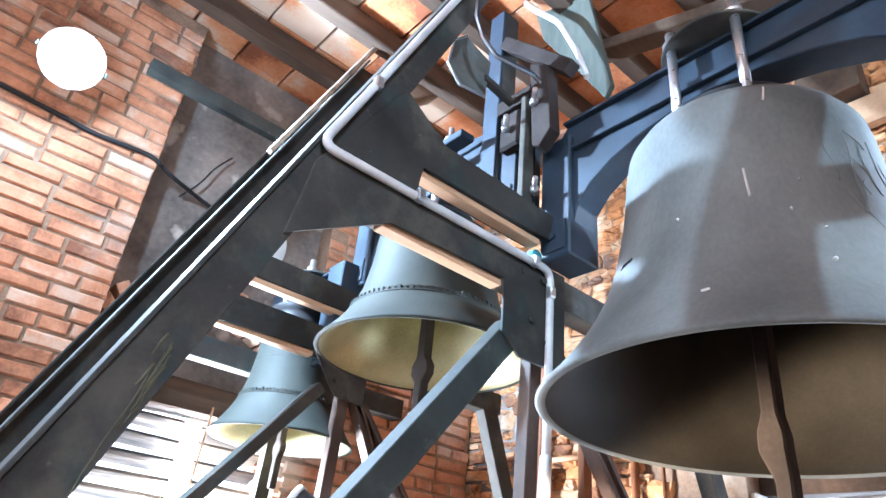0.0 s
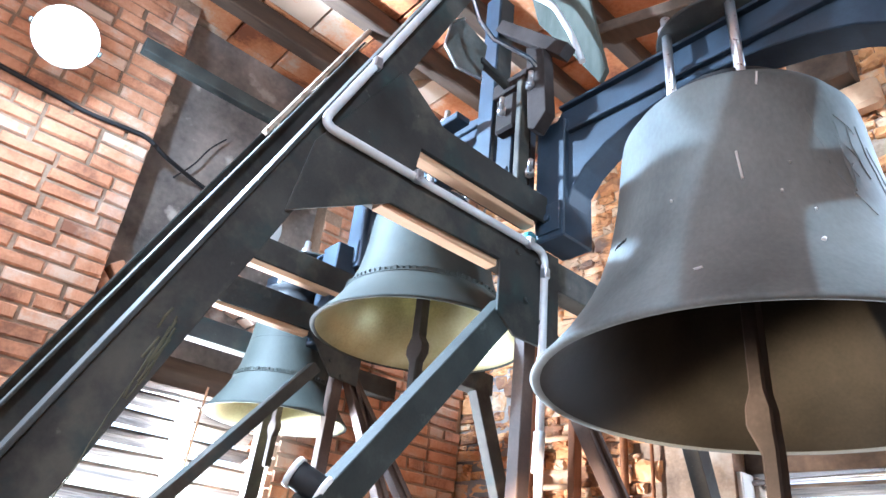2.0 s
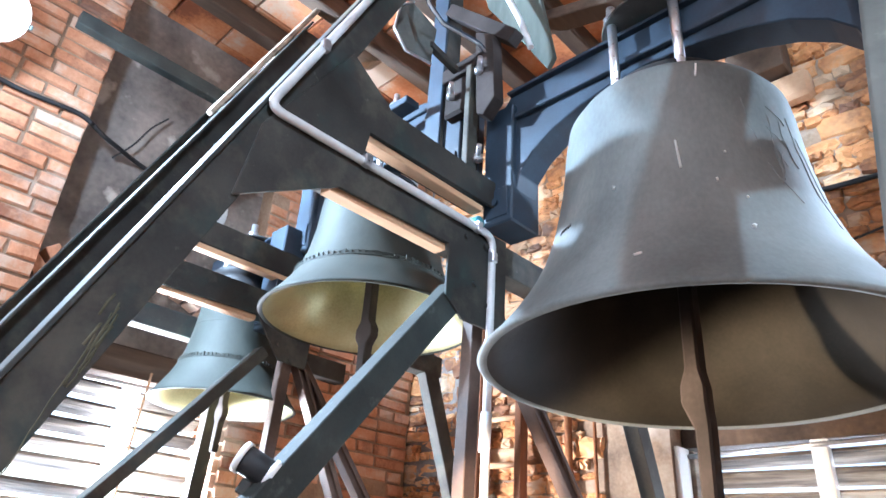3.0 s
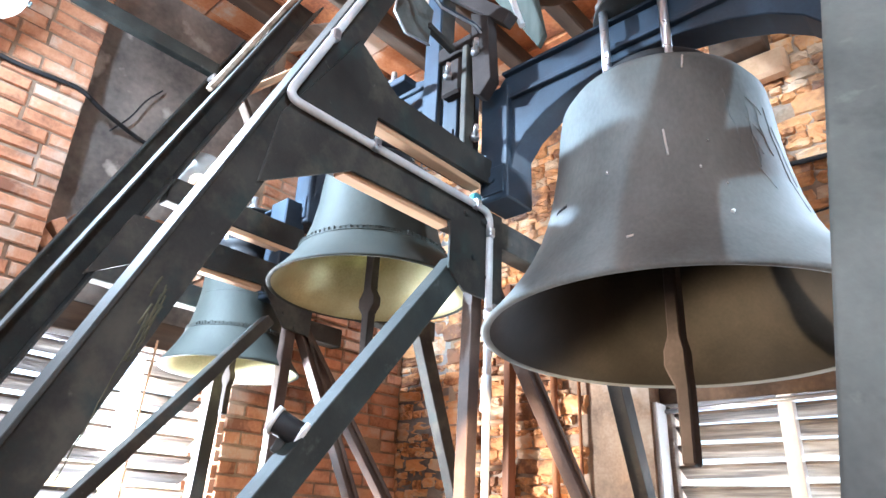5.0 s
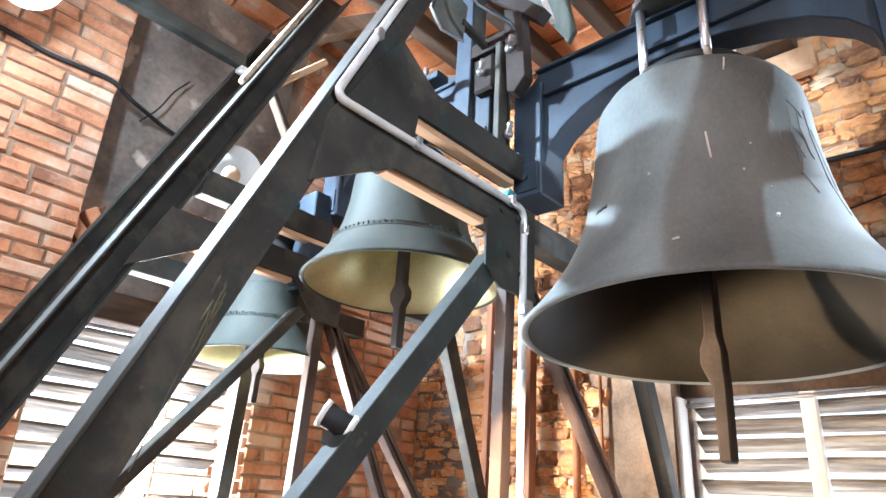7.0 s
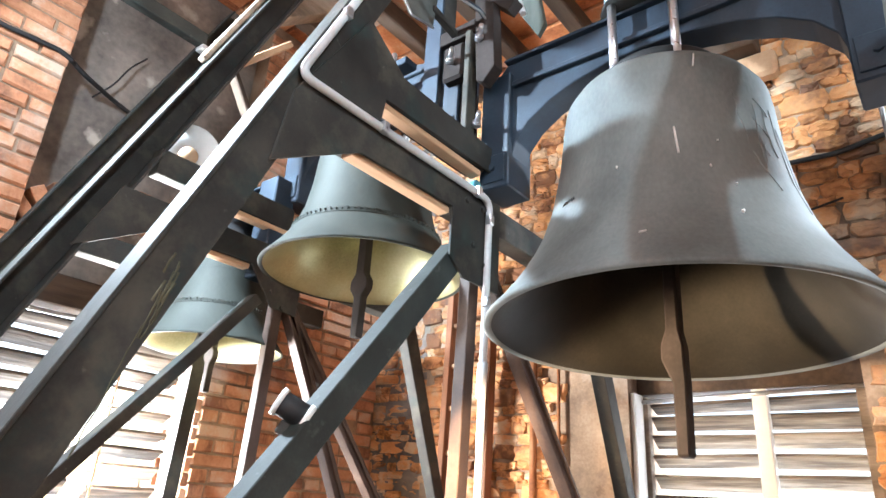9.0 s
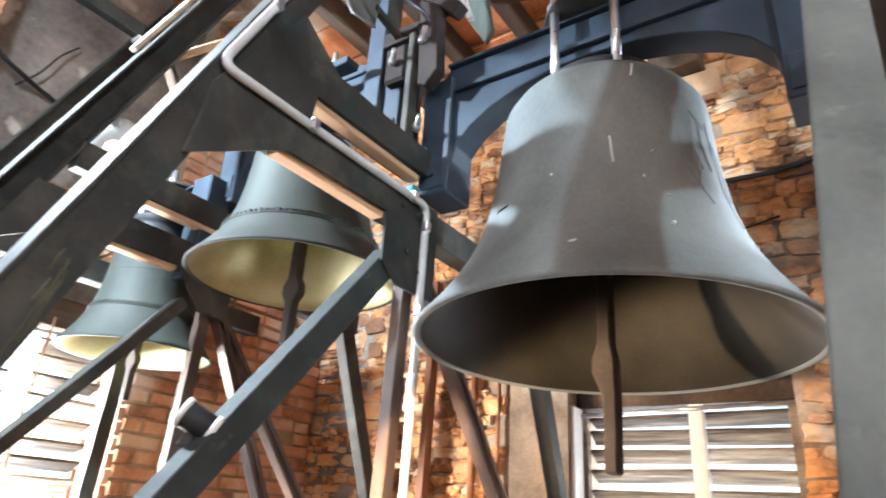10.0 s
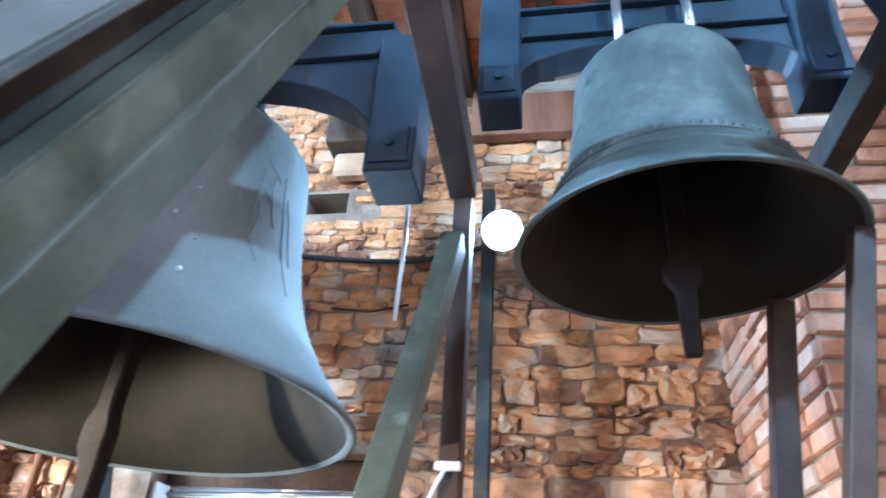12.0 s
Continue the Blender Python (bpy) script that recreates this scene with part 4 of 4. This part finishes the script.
for k in range(5):
    tube([on_skin(-121 + 1.6 * k, 0.336 + 0.004 * (k % 2), 0.001), on_skin(-120.2 + 1.6 * k, 0.352, 0.001), on_skin(-119.6 + 1.6 * k, 0.338, 0.001)], 0.0014, scrawl, 5)
tagged(part("scrawl", scrawl, RUBBER, big, "faint dark scrawl"), kind="stuff")
relief = bmesh.new()
rr = random.Random(5)
for a, z, n, fall, drift, wide in ((-38, 0.70, 9, 0.026, 0.2, 0.0042), (-27, 0.68, 5, 0.014, 2.2, 0.005), (-25, 0.66, 8, 0.032, -0.5, 0.0045), (-19, 0.66, 8, 0.03, 0.3, 0.004), (-31, 0.60, 6, 0.012, 2.4, 0.0035),
                                   (-14, 0.70, 11, 0.036, 0.5, 0.0045), (-34, 0.46, 7, 0.022, 1.2, 0.0042), (-22, 0.52, 7, 0.02, -1.0, 0.0035), (-9, 0.62, 8, 0.03, 0.2, 0.004), (-28, 0.55, 5, 0.02, 0.8, 0.003)):
    pts = []
    for j in range(n):
        a += drift + rr.uniform(-0.9, 0.9)
        z -= fall * rr.uniform(0.6, 1.3)
        pts.append(on_skin(a, z, -0.0006))
    tube(pts, wide * 0.55, relief, 6, 0.008)
tagged(part("relief", relief, BRONZE, big, "raised cast relief"), kind="stuff")


# ---- bricks and stones ----
def brick_mesh(w, h, seed, mat):
    """One worn brick: x along, z up, standing proud of y 0 towards -y."""
    rnd = random.Random(seed)
    d, e = 0.016, 0.007
    b = bmesh.new()
    back = [(-w / 2, 0.03, -h / 2), (w / 2, 0.03, -h / 2), (w / 2, 0.03, h / 2), (-w / 2, 0.03, h / 2)]
    mid = [(x * 1.0 + rnd.uniform(-0.003, 0.003), -d * 0.45, z + rnd.uniform(-0.003, 0.003)) for x, _, z in back]
    front = [(x - math.copysign(e, x) + rnd.uniform(-0.004, 0.004), -d + rnd.uniform(-0.004, 0.003), z - math.copysign(e, z) + rnd.uniform(-0.003, 0.003)) for x, _, z in back]
    vs = [[b.verts.new(p) for p in ring] for ring in (back, mid, front)]
    for r, s in zip(vs, vs[1:]):
        for k in range(4):
            b.faces.new((r[k], r[(k + 1) % 4], s[(k + 1) % 4], s[k]))
    b.faces.new(vs[2])
    bmesh.ops.recalc_face_normals(b, faces=b.faces)
    return mesh_of("brick", b, mat)


def stone_mesh(w, h, seed, mat):
    """One rough rubble stone with a broken outline and face."""
    rnd = random.Random(seed)
    b = bmesh.new()
    n = 12
    ring = []
    for k in range(n):
        a = 2 * math.pi * (k + 0.5 + rnd.uniform(-0.3, 0.3)) / n
        c, s = math.cos(a), math.sin(a)
        q = max(abs(c), abs(s)) ** 0.93
        ring.append((w / 2 * c / q * rnd.uniform(0.90, 1.05), h / 2 * s / q * rnd.uniform(0.84, 1.06)))
    d = rnd.uniform(0.004, 0.03)
    rows = [[b.verts.new((x, 0.03, z)) for x, z in ring], [b.verts.new((x * rnd.uniform(0.97, 1.0), -d * rnd.uniform(0.3, 0.7), z * rnd.uniform(0.95, 1.0))) for x, z in ring],
            [b.verts.new((x * rnd.uniform(0.86, 0.95), -d + rnd.uniform(-0.012, 0.01), z * rnd.uniform(0.82, 0.93))) for x, z in ring],
            [b.verts.new((x * 0.5, -d + rnd.uniform(-0.014, 0.008), z * 0.5)) for x, z in ring[::2]]]
    c = b.verts.new((rnd.uniform(-0.03, 0.03), -d + rnd.uniform(-0.012, 0.008), 0))
    for r, s in zip(rows[:2], rows[1:3]):
        for k in range(n):
            b.faces.new((r[k], r[(k + 1) % n], s[(k + 1) % n], s[k]))
    for k in range(n // 2):
        o, i = rows[2], rows[3]
        j = (k + 1) % (n // 2)
        b.faces.new((o[2 * k], o[2 * k + 1], i[k]))
        b.faces.new((o[2 * k + 1], o[(2 * k + 2) % n], i[j], i[k]))
        b.faces.new((i[k], i[j], c))
    bmesh.ops.recalc_face_normals(b, faces=b.faces)
    return mesh_of("stone", b, mat)


def lay(parent, name, places, meshes, joined_mat, keep):
    """Pieces at poses: those that keep() picks are objects, the rest one joined mesh."""
    verts, faces, rest = [], [], 0
    for m, (mesh, sx, sz) in places:
        mm = m @ Matrix.Diagonal((sx, 1, sz, 1))
        if keep(m.translation):
            o = new(name, meshes[mesh])
            o.parent = parent
            o.matrix_local = mm
        else:
            base = len(verts)
            verts += [mm @ v.co for v in meshes[mesh].vertices]
            faces += [[base + i for i in p.vertices] for p in meshes[mesh].polygons]
            rest += 1
    if rest:
        me = bpy.data.meshes.new(name + "_rest")
        me.from_pydata([tuple(v) for v in verts], [], faces)
        me.materials.append(joined_mat)
        o = new(name + "_rest", me)
        o.parent = parent
        tagged(o, kind="stuff")


BRICKS = [brick_mesh(0.255, 0.064, k, BRICK) for k in range(10)]
STONES = [stone_mesh(0.24, 0.13, k + 40, STONE) for k in range(16)]
COURSE = 0.0775


def brick_face(origin, turn, length, z0, z1, seed):
    """Courses of bricks along a wall face: origin at its start, turn the degrees of its direction about z."""
    rnd = random.Random(seed)
    out = []
    for c in range(int((z1 - z0) / COURSE)):
        z = z0 + (c + 0.5) * COURSE
        u = -0.13 * (c % 2) + rnd.uniform(-0.03, 0.0)
        while u < length - 0.03:
            w = rnd.choice((0.255, 0.255, 0.255, 0.125))
            a, b = max(u, 0.0), min(u + w, length)
            if b - a > 0.05 and rnd.random() > 0.012:
                off = Matrix.Translation(origin) @ Matrix.Rotation(radians(turn), 4, "Z") @ Matrix.Translation(((a + b) / 2, 0, 0))
                m = off @ pose(0, rnd.uniform(-0.002, 0.005), z, rnd.uniform(-1.5, 1.5), rnd.uniform(-0.8, 0.8), rnd.uniform(-1, 1))
                out.append((m, (rnd.randrange(10), (b - a - rnd.uniform(0.0, 0.006)) / 0.255, rnd.uniform(0.94, 1.05))))
            u += w + rnd.uniform(0.010, 0.016)
    return out


def stone_face(origin, turn, length, z0, z1, seed, gaps=()):
    rnd = random.Random(seed)
    out = []
    z = z0
    while z < z1:
        h = rnd.choice((0.035, 0.05, 0.06, 0.08, 0.11))
        u = rnd.uniform(-0.1, 0)
        while u < length:
            w = min(0.26, h * rnd.uniform(1.1, 3.0))
            c = u + w / 2
            if 0.02 < c < length and not any(a < c + w * 0.35 and c - w * 0.35 < b and lo < z + h and z < hi for a, b, lo, hi in gaps):
                hh = h * rnd.uniform(0.82, 1.12)
                m = Matrix.Translation(origin) @ Matrix.Rotation(radians(turn), 4, "Z") @ pose(c, 0.0, z + h / 2 + rnd.uniform(-0.012, 0.012), 0, rnd.uniform(-6, 6), 0)
                out.append((m, (rnd.randrange(16), (w + 0.004) / 0.24, (hh + 0.006) / 0.13)))
            u += w + rnd.uniform(0.0, 0.006)
        z += h + rnd.uniform(0.0, 0.004)
    return out


# the face towards +x: its bricks turn by 90 degrees, so that they stand proud towards +x
lay(wall_left, "brick", brick_face((LEFT, -2.2, 0), 90, BAY0 + 2.2, 1.2, TOP - 0.02, 1) + brick_face((LEFT, BAY1, 0), 90, PIER_END - BAY1, 0.9, TOP - 0.02, 2)
    + brick_face((LEFT, BAY1, 0), 180, 0.30, 0.95, 2.36, 3), BRICKS, BRICK_STUFF,
    lambda p: (p.y < BAY0 and p.y > -0.35 and 2.2 < p.z < 4.6) or (p.y > BAY1 and 1.5 < p.z < 2.9))
lay(wall_right, "brick", brick_face((1.16, 2.15, 0), 0, 1.3, 1.4, TOP - 0.02, 5) + brick_face((1.16, FAR, 0), -90, FAR - 2.15, 1.4, TOP - 0.02, 4), BRICKS, BRICK_STUFF,
    lambda p: p.z < 3.9)
lay(wall_far, "stone", stone_face((-2.9, FAR, 0), 0, 4.03, 0.9, TOP - 0.05, 6, ((-0.98 + 2.9, -0.72 + 2.9, 3.66, 3.80), (WX0 + 2.9, WX1 + 2.9, 0.85, WTOP), (1.05, 1.40, 0.5, 3.1))), STONES, STONE_STUFF,
    lambda p: 1.9 < p.z < 2.9 and p.x > -0.1 or (1.75 < p.z < 2.4 and -2.3 < p.x < -1.6))
lay(wall_corner, "stone", stone_face((LEFT - 0.16, FAR - 0.05, 0), 9, 0.6, 0.9, TOP - 0.1, 7), STONES, STONE_STUFF, lambda p: 1.5 < p.z < 2.8)
